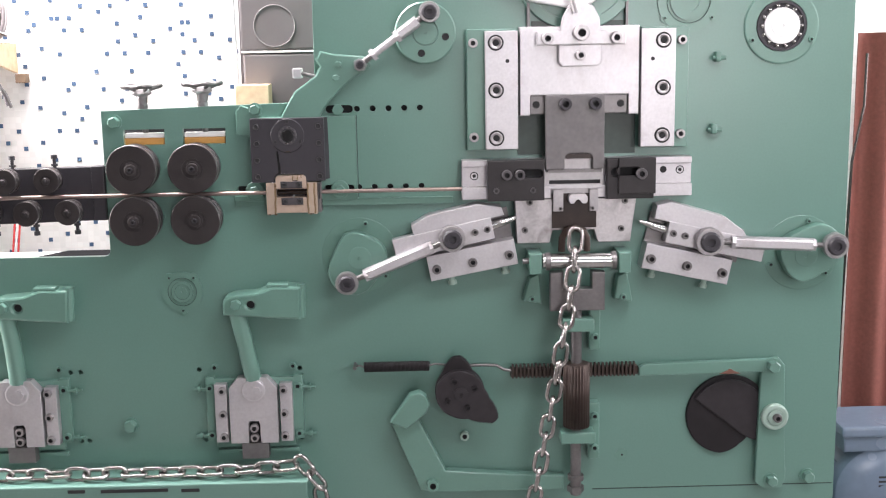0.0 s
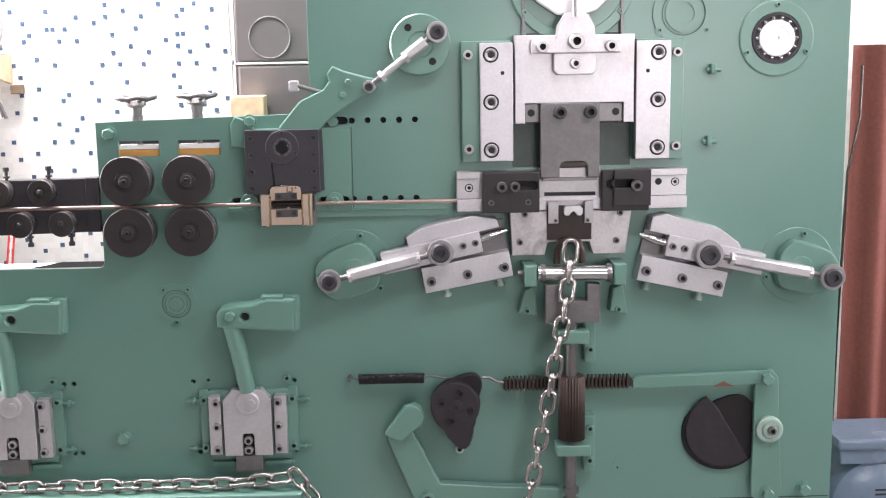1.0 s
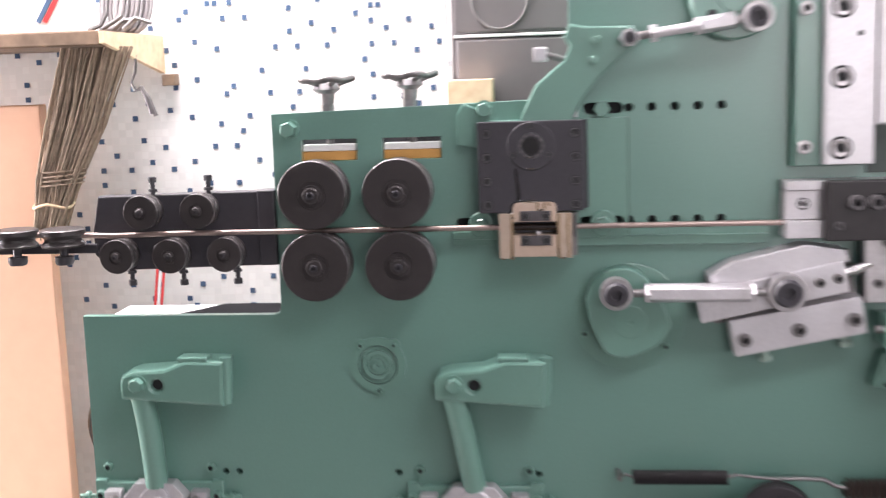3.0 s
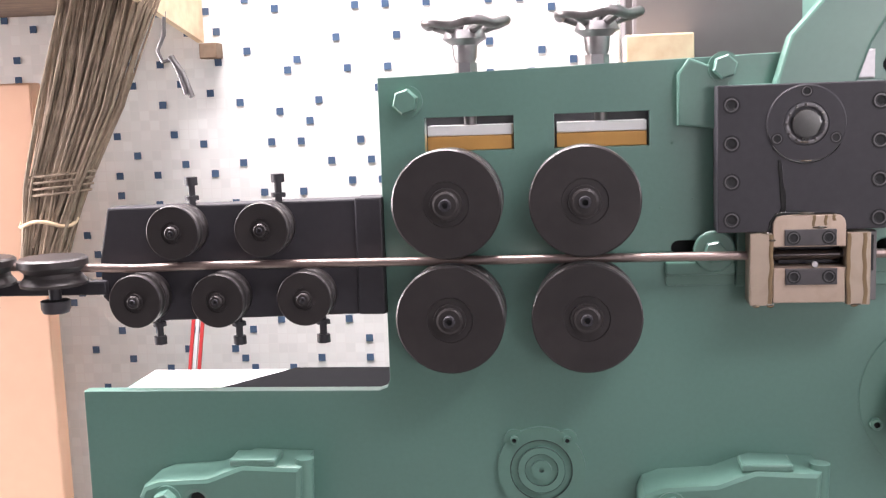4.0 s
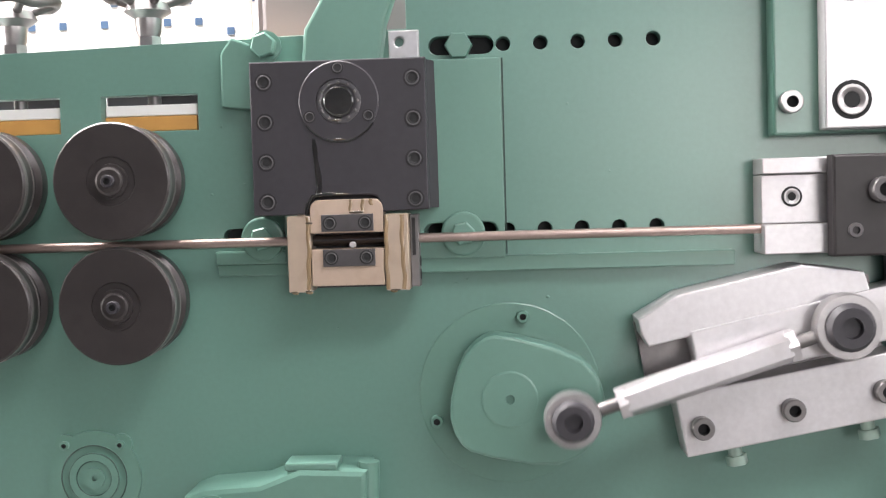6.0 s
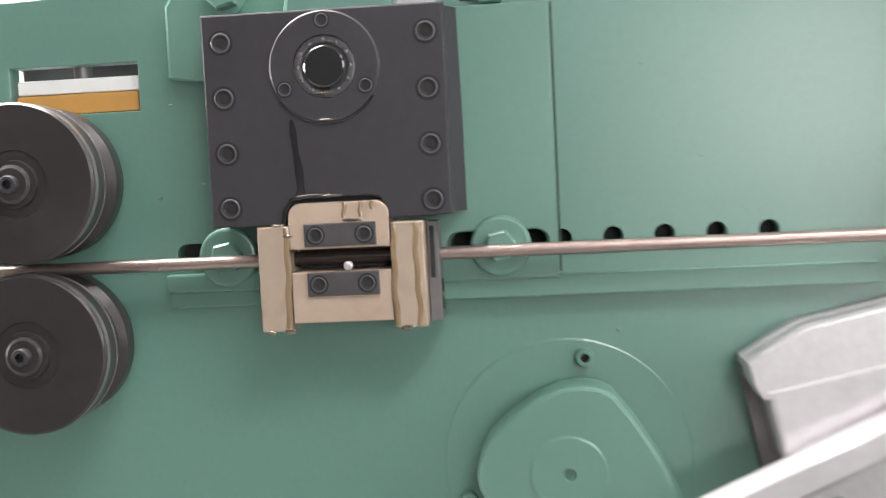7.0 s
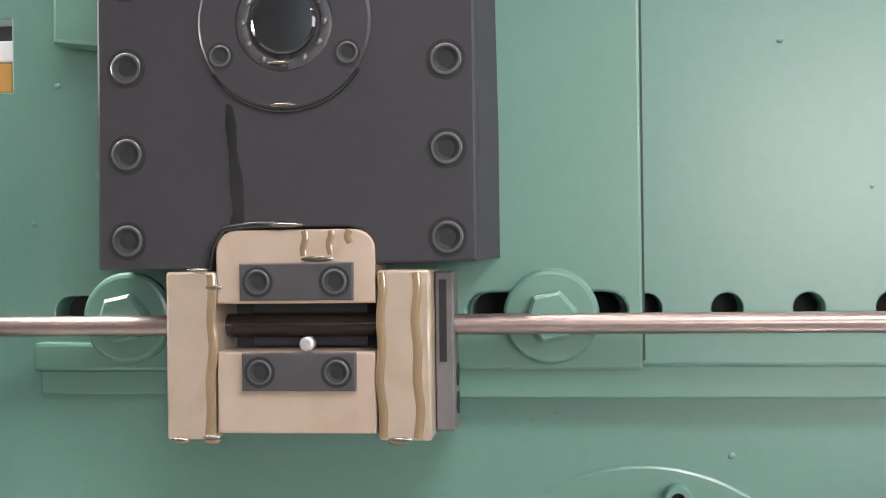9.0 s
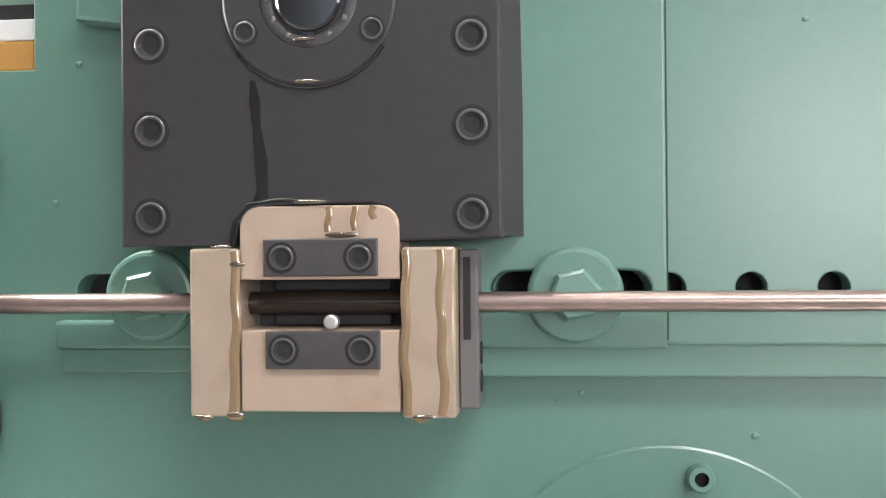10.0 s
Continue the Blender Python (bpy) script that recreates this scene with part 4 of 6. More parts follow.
def ram():
    t = thing("press_ram", 0.297, -0.03, 1.40, "bright steel press ram with a dark punch holder", "press ram")
    out = [(0.179, 1.396), (0.179, 1.570), (0.417, 1.570), (0.417, 1.396), (0.396, 1.396), (0.396, 1.436), (0.199, 1.436), (0.199, 1.396)]
    part("slide", prism(bmnew(), out, -0.042, -0.008, 0.0015), STEEL, t)
    part("insert", box(bmnew(), 0.2, 0.395, -0.032, -0.01, 1.398, 1.435, 0.001), STEEL_D, t)
    for x in (0.212, 0.382):
        bm = bmnew()
        # black disc drawn for a shaded bore, no hole is cut
        lathe(bm, x, -0.032, 1.417, [(0, 0), (0.0075, 0), (0.0075, 0.0006), (0, 0.0006)], 14)
        part("bore", bm, DARK, t)
    notch = [(0.324, 1.288), (0.324, 1.309), (0.3205, 1.3165), (0.313, 1.320), (0.278, 1.320), (0.2705, 1.3165), (0.267, 1.309), (0.267, 1.288)]
    holder = part("punch_holder", prism(bmnew(), [(0.229, 1.436), (0.229, 1.288)] + notch[::-1] + [(0.347, 1.288), (0.347, 1.436)], -0.052, -0.036, 0.0015), BLACK_P, t, "dull tool steel punch holder with a notched end")
    # flat dark brown plate across the top of the notch
    part("notch_band", box(bmnew(), 0.268, 0.323, -0.0495, -0.0365, 1.3085, 1.3195, 0.001), PIT, holder, "dark brown band at the top of the notch")
    part("wiper", box(bmnew(), 0.233, 0.343, -0.050, -0.0365, 1.281, 1.2875, 0.001), STEEL_D, t)
    for x in (0.268, 0.328):
        screw(t, x, 1.4185, -0.052, 0.025, BLACK)
    part("crosshead", prism(bmnew(), [(0.211, 1.534), (0.386, 1.534), (0.386, 1.560), (0.336, 1.562), (0.334, 1.585), (0.322, 1.608), (0.3, 1.618), (0.276, 1.612), (0.262, 1.588), (0.258, 1.562), (0.211, 1.560)], -0.064, -0.043, 0.002), STEEL, t)
    part("keeper", prism(bmnew(), [(0.254, 1.5), (0.262, 1.492), (0.331, 1.492), (0.339, 1.5), (0.339, 1.535), (0.254, 1.535)], -0.058, -0.043, 0.002), STEEL, t)
    for x, z, d, y in ((0.231, 1.547, 0.024, -0.064), (0.297, 1.557, 0.031, -0.064), (0.366, 1.547, 0.024, -0.064), (0.297, 1.514, 0.021, -0.058)):
        screw(t, x, z, y, d, EYE_S)
    return t


RAM = ram()
ECC_C, ECC_R = (0.297, 1.688), 0.064


def eccentric():
    bm = bmnew()
    lathe(bm, ECC_C[0], 0, ECC_C[1], [(0, 0), (0.128, 0), (0.128, 0.010), (0.126, 0.012), (0.108, 0.012), (0.107, 0.009), (0, 0.009)], 56)
    bk = solo("shaft_disc", bm, GREEN_D, "green painted bearing disc of the main shaft", "disc")
    for a in (20, 140, 215, 325):
        screw(bk, ECC_C[0] + 0.117 * math.cos(radians(a)), ECC_C[1] + 0.117 * math.sin(radians(a)), -0.012, 0.011, GREEN_D)
    # thin raised panels, the shadow behind the ram is in their colour
    part("channel", box(bmnew(), 0.205, 0.392, -0.0035, -0.0003, 1.40, 1.58, 0.001), CHANNEL, bk, "dark green channel behind the ram, shade in its colour")
    part("channel", box(bmnew(), 0.177, 0.418, -0.003, -0.0003, 1.3125, 1.3995, 0.001), CHANNEL, bk, "dark green channel behind the ram, shade in its colour")
    for x in (0.196, 0.393):
        part("edge_strip", box(bmnew(), x, x + 0.006, -0.016, -0.0005, 1.44, 1.68, 0.001), STEEL_D, bk)
    t = thing("eccentric_cam", ECC_C[0], -0.03, ECC_C[1], "bright white-grey cam plate above the ram", "cam plate")
    # wide lobe about the crank pin, small heel on the other side
    polar = [(a, 0.142) for a in range(-60, 61, 5)] + [(78, 0.118), (118, 0.086), (150, 0.080), (180, 0.078), (210, 0.080), (242, 0.086), (282, 0.118)]
    pts = [(ECC_C[0] + r * math.cos(radians(a)), ECC_C[1] + r * math.sin(radians(a))) for a, r in polar]
    part("plate", prism(bmnew(), pts, -0.037, -0.016, 0.003), STEEL_W, t)
    px = ECC_C[0] + ECC_R
    bm = bmnew()
    lathe(bm, px, -0.036, ECC_C[1], [(0, 0), (0.019, 0), (0.019, 0.042), (0.0165, 0.047), (0.0075, 0.047), (0.007, 0.040), (0, 0.040)], 28)
    part("crank_pin", bm, BLACK_P, t, "dark socket head crank pin")
    bm = bmnew()
    lathe(bm, ECC_C[0], -0.037, ECC_C[1], [(0, 0), (0.02, 0), (0.02, 0.012), (0, 0.012)], 20)
    part("shaft_nut", bm, STEEL_D, t)
    # link drawn hanging straight down from its pin at the origin
    r = thing("ram_link", 0, -0.072, 0, "short steel link with a lock nut between cam plate and ram", "link")
    bm = bmnew()
    rod_end(bm, 0, -0.079, 0, 0.028, 0.014)
    part("link_eye", bm, STEEL, r)
    part("neck", prism(bmnew(), [(-0.014, -0.024), (0.014, -0.024), (0.009, -0.062), (-0.009, -0.062)], -0.078, -0.066, 0.003), STEEL, r)
    bm = bmnew()
    rod(bm, (0, -0.072, -0.06), (0, -0.072, -0.142), 0.0075, 14)
    part("stem", bm, EYE_S, r)
    bm = bmnew()
    lathe(bm, 0, -0.072, -0.088, [(0, 0), (0.0125, 0), (0.0125, 0.012), (0, 0.012)], 6, "Z")
    part("lock_nut", bm, STEEL, r)
    return t, r


STEEL_W = material("pale_ground_steel", (0.80, 0.79, 0.80), 0.4, 0.5, 0.05, 100, 0.01, 0.08, 14.0)
ECC, RAM_LINK = eccentric()


# ---- die set ----
def die_set():
    t = thing("die_rail", 0.295, 0, 1.226, "ground steel cross rail that carries the bending dies", "die rail")
    for x0, x1 in ((0.061, 0.24), (0.335, 0.528)):
        part("upper_strip", box(bmnew(), x0, x1, -0.036, 0.0, 1.293, 1.306, 0.001), STEEL, t)
        part("middle_strip", box(bmnew(), x0, x1, -0.030, 0.0, 1.252, 1.2925, 0.001), STEEL, t)
        part("lower_strip", box(bmnew(), x0, x1, -0.040, 0.0, 1.227, 1.2515, 0.001), STEEL, t)
    screw(t, 0.086, 1.274, -0.030, 0.014, STEEL, "flush")
    screw(t, 0.505, 1.279, -0.030, 0.014, STEEL, "flush")
    bm = bmnew()
    # the bore is a black disc, shade by colour only
    lathe(bm, 0.471, -0.030, 1.280, [(0, 0), (0.007, 0), (0.007, 0.0005), (0, 0.0005)], 14)
    part("bore", bm, DARK, t)
    for x0, x1, s0, s1, screws in ((0.112, 0.226, 0.175, 0.214, ((0.150, 1.278, 0.021), (0.176, 1.278, 0.021), (0.129, 1.246, 0.012), (0.203, 1.246, 0.012))), (0.352, 0.447, 0.368, 0.41, ((0.419, 1.277, 0.022),))):
        c = thing("bending_die", (x0 + x1) / 2, -0.04, 1.225, "blackened steel bending die block with an adjusting slot", "die block", "die blocks")
        part("block", prism(bmnew(), rect(x0, x1, 1.225, 1.307), -0.058, -0.0405, 0.002, [slot(s0, s1, 1.279, 0.0085)]), DIE, c)
        if x0 > 0.3:
            part("face_plate", prism(bmnew(), rect(x0 + 0.022, x1 + 0.002, 1.236, 1.3085), -0.066, -0.0585, 0.0015, [slot(s0 + 0.010, s1, 1.281, 0.0085)]), DIE, c)
        # black sheet closing the slot, shade put into its colour
        part("slot_shade", box(bmnew(), s0 - 0.008, s1 + 0.008, -0.046, -0.041, 1.271, 1.288, 0), DARK, c)
        for x, z, d in screws:
            screw(c, x, z, -0.058 + (0.004 if d < 0.02 else -0.008 if x0 > 0.3 else 0), d, CLAMP)
    part("back_block", prism(bmnew(), rect(0.2275, 0.3505, 1.2262, 1.312), -0.034, 0.0, 0.001), EYE_S, t)
    # black strip on the face, painted as the slot's shade
    part("feed_slot", box(bmnew(), 0.238, 0.342, -0.0345, -0.033, 1.2550, 1.2625, 0), DARK, t)
    part("feed_lip", box(bmnew(), 0.232, 0.345, -0.042, -0.0345, 1.2465, 1.2535, 0.001), STEEL, t)
    # body plate below the dies with the link opening
    t = thing("anvil_plate", 0.29, 0, 1.132, "worn steel anvil plate with a link opening", "anvil plate")
    out = [(0.172, 1.134), (0.238, 1.134), (0.245, 1.160), (0.330, 1.160), (0.338, 1.134), (0.404, 1.134), (0.416, 1.2245), (0.168, 1.2245)]
    part("plate", prism(bmnew(), out, -0.036, -0.004, 0.0015), STEEL_O, t)
    # no opening is cut: its shade is the colour of this plate
    part("opening", box(bmnew(), 0.243, 0.334, -0.0385, -0.0365, 1.165, 1.236, 0.0004), PIT, t, "dark brown plate coloured as the shaded opening")
    for x0, x1 in ((0.2445, 0.2655), (0.3185, 0.3365)):
        part("side_block", box(bmnew(), x0, x1, -0.046, -0.039, 1.200, 1.244, 0.001), EYE_S, t)
        screw(t, x0 + 0.006 if x0 > 0.3 else x1 - 0.006, 1.206, -0.046, 0.008, STEEL_D)
    part("mandrel", prism(bmnew(), [(0.2755 + u, v) for u, v in ((0.003, 1.217), (0.0105, 1.217), (0.0145, 1.223), (0.019, 1.2255), (0.0235, 1.223), (0.0275, 1.217), (0.035, 1.217), (0.038, 1.2215), (0.038, 1.231), (0.034, 1.2355), (0.004, 1.2355), (0.0, 1.231), (0.0, 1.2215))], -0.056, -0.039, 0.001), STEEL, t)
    for x, z in ((0.188, 1.162), (0.198, 1.219), (0.385, 1.162), (0.392, 1.219)):
        screw(t, x, z, -0.036, 0.013, STEEL_D)
    # link holding fork
    f = thing("link_fork", 0.288, -0.04, 1.118, "brown oily fork that holds the finished link", "fork")
    bm = bmnew()
    sweep(bm, [(0.262, -0.044, 1.118), (0.263, -0.046, 1.145), (0.270, -0.048, 1.16), (0.288, -0.049, 1.167), (0.306, -0.048, 1.16), (0.313, -0.046, 1.145), (0.314, -0.044, 1.118)], 0.0075, 10)
    part("loop", bm, RACK_B, f)
    # cross pin on two brackets
    p = thing("cross_pin", 0.298, -0.05, 1.10, "polished steel cross pin between green brackets", "pin")
    bm = bmnew()
    rod(bm, (0.222, -0.056, 1.1005), (0.372, -0.056, 1.0985), 0.0155, 24)
    part("barrel", bm, BRIGHT, p)
    for x in (0.228, 0.362):
        bm = bmnew()
        lathe(bm, x, -0.056, 1.0995, [(0, 0), (0.0185, 0), (0.0185, 0.009), (0, 0.009)], 24, "X")
        part("collar", bm, STEEL_D, p)
    for sgn, x in ((-1, 0.207), (1, 0.388)):
        part("bracket", prism(bmnew(), [(x - 0.012, 1.075), (x + 0.012, 1.075), (x + 0.013, 1.118), (x - 0.013, 1.118)], -0.07, 0.0, 0.003), GREEN_D, p)
        part("bracket_foot", prism(bmnew(), [(x - 0.018 + 0.004 * sgn, 1.012), (x + 0.02 + 0.004 * sgn, 1.005), (x + 0.012, 1.07), (x - 0.008, 1.06)], -0.03, 0.0, 0.003), GREEN_D, p)
        screw(p, x + 0.004 * sgn, 1.017, -0.03, 0.013, GREEN_D)
    bm = bmnew()
    rod(bm, (0.182, -0.05, 1.10), (0.196, -0.05, 1.10), 0.006)
    part("grease_nipple", bm, STEEL_D, p)


die_set()


# ---- side slides ----
def side_rails(cx, cz, turn, sgn):
    """Fixed gib plates of a side slide, drawn along x about the slide's eye line and then leaned."""
    t = thing("slide_gib", cx, 0, cz, "ground steel gib plates of a slanted side slide", "slide gib", "slide gibs")
    s = sgn
    if s > 0:
        top = [(-0.099, 0.033), (-0.099, 0.046), (-0.062, 0.0595), (0.04, 0.063), (0.088, 0.047), (0.09, 0.03), (-0.095, 0.022)]
    else:
        top = [(-0.095, 0.035), (-0.088, 0.042), (-0.045, 0.062), (0.07, 0.070), (0.097, 0.058), (0.097, 0.03), (-0.095, 0.022)]
    up = part("upper_gib", prism(bmnew(), [(cx + s * a, cz + b) for a, b in top], -0.044, 0.0, 0.0015), STEEL, t)
    lo = part("lower_gib", prism(bmnew(), [(cx - s * 0.082, cz - 0.075), (cx + s * 0.100, cz - 0.075), (cx + s * 0.100, cz - 0.022), (cx - s * 0.082, cz - 0.022)], -0.044, 0.0, 0.0015), STEEL, t)
    part("shim", box(bmnew(), cx - 0.1, cx + 0.1, -0.012, 0.0, cz - 0.03, cz + 0.04, 0), STEEL_D, t)
    for d in (-0.066, 0.009, 0.085):
        screw(t, cx + s * d, cz - 0.052, -0.044, 0.019, STEEL_D)
    for d in (-0.04, 0.072):
        b = bmnew()
        rod(b, (cx + s * d, -0.022, cz - 0.075), (cx + s * d, -0.022, cz - 0.088), 0.006)
        lathe(b, cx + s * d, -0.022, cz - 0.094, [(0, 0), (0.009, 0), (0.009, 0.008), (0, 0.008)], 6, "Z")
        part("gib_screw", b, STEEL_G, t)
    t.rotation_euler = (0, radians(turn), 0)
    return t


L_DIR, R_DIR = (math.cos(radians(12.2)), math.sin(radians(12.2))), (-math.cos(radians(12.8)), math.sin(radians(12.8)))
L_EYE, R_EYE = (0.075, 1.1595), (0.520, 1.1440)
side_rails(0.062, 1.149, -10.5, 1)
side_rails(0.540, 1.131, 12.5, -1)


def side_slide(sgn, y=-0.05):
    """Moving bar with its bending tool; the eye is the origin, the tool points along sgn x."""
    t = thing("side_slide", 0, 0, 0, "sliding steel bar with a pointed bending tool", "slide bar", "side slides")
    s = sgn
    part("bar", box(bmnew(), min(-s * 0.12, s * 0.085), max(-s * 0.12, s * 0.085), -0.047, -0.013, -0.022, 0.022, 0.0015), STEEL, t)
    for d in (0.048, 0.073):
        screw(t, s * d, 0, -0.047, 0.014, STEEL_D)
    bm = bmnew()
    rod(bm, (s * 0.08, -0.03, 0.002), (s * 0.105, -0.03, 0.004), 0.0085, 14)
    rod(bm, (s * 0.105, -0.03, 0.004), (s * 0.142, -0.03, 0.008), 0.0085, 14, 0.004)
    part("bending_tool", bm, BRIGHT, t)
    return t


SLIDE_L, SLIDE_R = side_slide(1), side_slide(-1)


# ---- lower mechanism: rack, pinion shaft, cams and levers ----
def rack():
    t = thing("toothed_rack", 0.424, -0.03, 0.86, "oiled toothed rack bar with a green flat bar", "rack")
    x0, x1 = 0.155, 0.424
    part("core", box(bmnew(), x0, x1, -0.026, -0.010, 0.848, 0.866, 0.001), RACK_B, t)
    n = 32
    bm = bmnew()
    box(bm, -0.0019, 0.0019, -0.037, -0.0262, 0.848, 0.877, 0)
    me = finish(bm, RACK_B)
    for i in range(n):
        placed("tooth", me, t, x0 + 0.004 + i * (x1 - x0 - 0.006) / n, 0, 0)
    part("flat_bar", prism(bmnew(), [(0.424, 0.848), (0.716, 0.851), (0.716, 0.878), (0.436, 0.873), (0.424, 0.866)], -0.040, -0.027, 0.002), GREEN_D, t)
    screw(t, 0.704, 0.864, -0.040, 0.026, GREEN_D, "hex", name="pin")
    part("follower_tip", prism(bmnew(), [(0.592, 0.8485), (0.637, 0.8485), (0.620, 0.856), (0.6145, 0.860), (0.609, 0.856)], -0.0425, -0.0402, 0.0008), RUST, t, "rust-brown worn tip")
    part("hook", sweep(bmnew(), [(0.155, -0.03, 0.864), (0.14, -0.03, 0.866), (0.125, -0.03, 0.876), (0.09, -0.03, 0.877), (0.052, -0.03, 0.876)], 0.0032, 8), STEEL_D, t)
    return t


RACK = rack()


def spring():
    t = thing("tension_spring", -0.06, -0.03, 0.878, "dark coiled tension spring hooked to the frame", "spring")
    bm = bmnew()
    sweep(bm, [(-0.148 + 0.135 * i / 420, -0.03 + 0.0095 * math.cos(i * 0.75), 0.878 + 0.0095 * math.sin(i * 0.75)) for i in range(421)], 0.0017, 5)
    part("coil", bm, CAM_B, t)
    bm = bmnew()
    sweep(bm, [(-0.148, -0.03, 0.878), (-0.158, -0.03, 0.882), (-0.166, -0.028, 0.879), (-0.168, -0.02, 0.874)], 0.0022, 6)
    part("hook", bm, STEEL_D, t)
    bm = bmnew()
    sweep(bm, [(-0.015, -0.03, 0.878), (0.0, -0.03, 0.882), (0.03, -0.03, 0.878), (0.054, -0.03, 0.876)], 0.0025, 6)
    part("long_hook", bm, STEEL_D, t)
    bm = bmnew()
    rod(bm, (-0.168, 0.0, 0.877), (-0.168, -0.034, 0.877), 0.004)
    part("anchor_pin", bm, STEEL_D, t)


spring()


def gear_shaft():
    t = thing("pinion_shaft", 0.292, -0.04, 0.62, "upright steel shaft with a long dark pinion", "shaft")
    bm = bmnew()
    rod(bm, (0.292, -0.05, 0.595), (0.292, -0.05, 1.0), 0.0115, 18)
    part("shaft", bm, STEEL_D, t)
    bm = bmnew()
    n = 26
    prof = []
    for i in range(n * 4):
        a = 2 * math.pi * i / (n * 4)
        r = 0.0275 if i % 4 in (0, 1) else 0.0225
        prof.append((r * math.cos(a), r * math.sin(a)))
    lo = [bm.verts.new((0.292 + c, -0.056 + s, 0.748)) for c, s in prof]
    hi = [bm.verts.new((0.292 + c, -0.056 + s, 0.884)) for c, s in prof]
    for i in range(len(prof)):
        j = (i + 1) % len(prof)
        bm.faces.new((lo[i], lo[j], hi[j], hi[i]))
    bm.faces.new(lo)
    bm.faces.new(hi)
    part("pinion", bm, RACK_B, t)
    part("lifting_block", prism(bmnew(), [(0.237, 0.996), (0.349, 0.996), (0.349, 1.076), (0.322, 1.078), (0.322, 1.042), (0.264, 1.042), (0.264, 1.078), (0.237, 1.076)], -0.062, -0.036, 0.002), STEEL_D, t, "steel block with a square notch")
    bm = bmnew()
    lathe(bm, 0.292, -0.05, 0.602, [(0, 0), (0.018, 0), (0.018, 0.012), (0, 0.012)], 6, "Z")
    lathe(bm, 0.292, -0.05, 0.628, [(0, 0), (0.017, 0), (0.017, 0.01), (0, 0.01)], 20, "Z")
    part("collar", bm, STEEL_D, t)
    return t


SHAFT = gear_shaft()
for z0, z1, zs, w in ((0.954, 0.981, 0.947, 0.03), (0.714, 0.738, 0.792, 0.034)):
    b = thing("shaft_bearing", 0.292, 0, z0, "green painted bearing bracket of the upright shaft", "bearing bracket", "bearing brackets")
    part("block", box(bmnew(), 0.292 - w, 0.292 + w + 0.004, -0.074, -0.030, z0, z1, 0.003), GREEN_D, b)
    part("foot", box(bmnew(), 0.322, 0.345, -0.0295, 0.0, z0 - 0.05, z1 + 0.05, 0.003), GREEN_D, b)
    for d in (-0.035, 0.035):
        screw(b, 0.334, (z0 + z1) / 2 + d, -0.0295, 0.016, GREEN_D)
bm = bmnew()
box(bm, 0.21, 0.36, -0.012, 0.0, 0.842, 0.86, 0.002)
solo("rack_bed", bm, STEEL_D, "narrow steel bed under the rack", "rack bed")

CAML_C, CAMR_C = (0.052, 0.822), (0.624, 0.744)


def cam_plate(t, name, c, polar, y0, y1, mat, label=""):
    """One plate of a cam: radius by angle, smooth between the given angles."""
    ang = [p[0] for p in polar] + [polar[0][0] + 360]
    rad = [p[1] for p in polar] + [polar[0][1]]
    pts = []
    for a in range(0, 360, 5):
        r = float(np.interp(a if a >= ang[0] else a + 360, ang, rad))
        pts.append((c[0] + r * math.cos(radians(a)), c[1] + r * math.sin(radians(a))))
    return part(name, prism(bmnew(), pts, y0, y1, 0.003), mat, t, label)


def left_cam():
    c = CAML_C
    t = thing("plate_cam", c[0], -0.02, c[1], "greasy black pair of bolted plate cams", "cam", "cams")
    cam_plate(t, "rear_plate", c, [(20, 0.050), (62, 0.052), (80, 0.070), (90, 0.078), (101, 0.078), (112, 0.070), (135, 0.056), (190, 0.053), (280, 0.050)], -0.044, -0.032, CAM_B, "black rear cam plate")
    cam_plate(t, "front_plate", c, [(10, 0.050), (60, 0.050), (150, 0.053), (250, 0.052), (285, 0.056), (308, 0.080), (316, 0.094), (327, 0.094), (336, 0.080), (350, 0.060)], -0.056, -0.0445, CAM_F, "worn dark grey front cam plate")
    part("hub", lathe(bmnew(), c[0], -0.056, c[1], [(0, -0.001), (0.015, -0.001), (0.015, 0.002), (0.004, 0.003), (0.0035, 0.001), (0, 0.001)], 24), CAM_F, t)
    for a in (25, 115, 205, 295):
        screw(t, c[0] + 0.031 * math.cos(radians(a)), c[1] + 0.031 * math.sin(radians(a)), -0.054, 0.013, CAM_B)
    part("shaft", lathe(bmnew(), c[0], -0.032, c[1], [(0, -0.032), (0.03, -0.032), (0.03, 0), (0, 0)], 20), CAM_B, t)
    return t


def right_cam():
    c = CAMR_C
    t = thing("plate_cam", c[0], -0.02, c[1], "greasy black pair of large plate cams", "cam", "cams")
    cam_plate(t, "rear_plate", c, [(0, 0.092), (60, 0.090), (120, 0.086), (150, 0.084), (165, 0.078), (185, 0.068), (205, 0.064), (225, 0.068), (240, 0.080), (255, 0.086), (300, 0.092)], -0.0085, -0.001, CAM_B, "black rear cam plate")
    half = []
    for a in range(0, 360, 10):
        off = (a + 57 + 180) % 360 - 180
        chord = 0.012 / max(1e-3, math.cos(radians(180 - abs(off)))) if abs(off) > 90 else 1.0
        half.append((a, min(0.083, chord)))
    cam_plate(t, "front_plate", c, half, -0.0152, -0.009, CAM_F, "worn dark grey front cam plate with a straight edge")
    return t


CAM_L = left_cam()
CAM_R = right_cam()


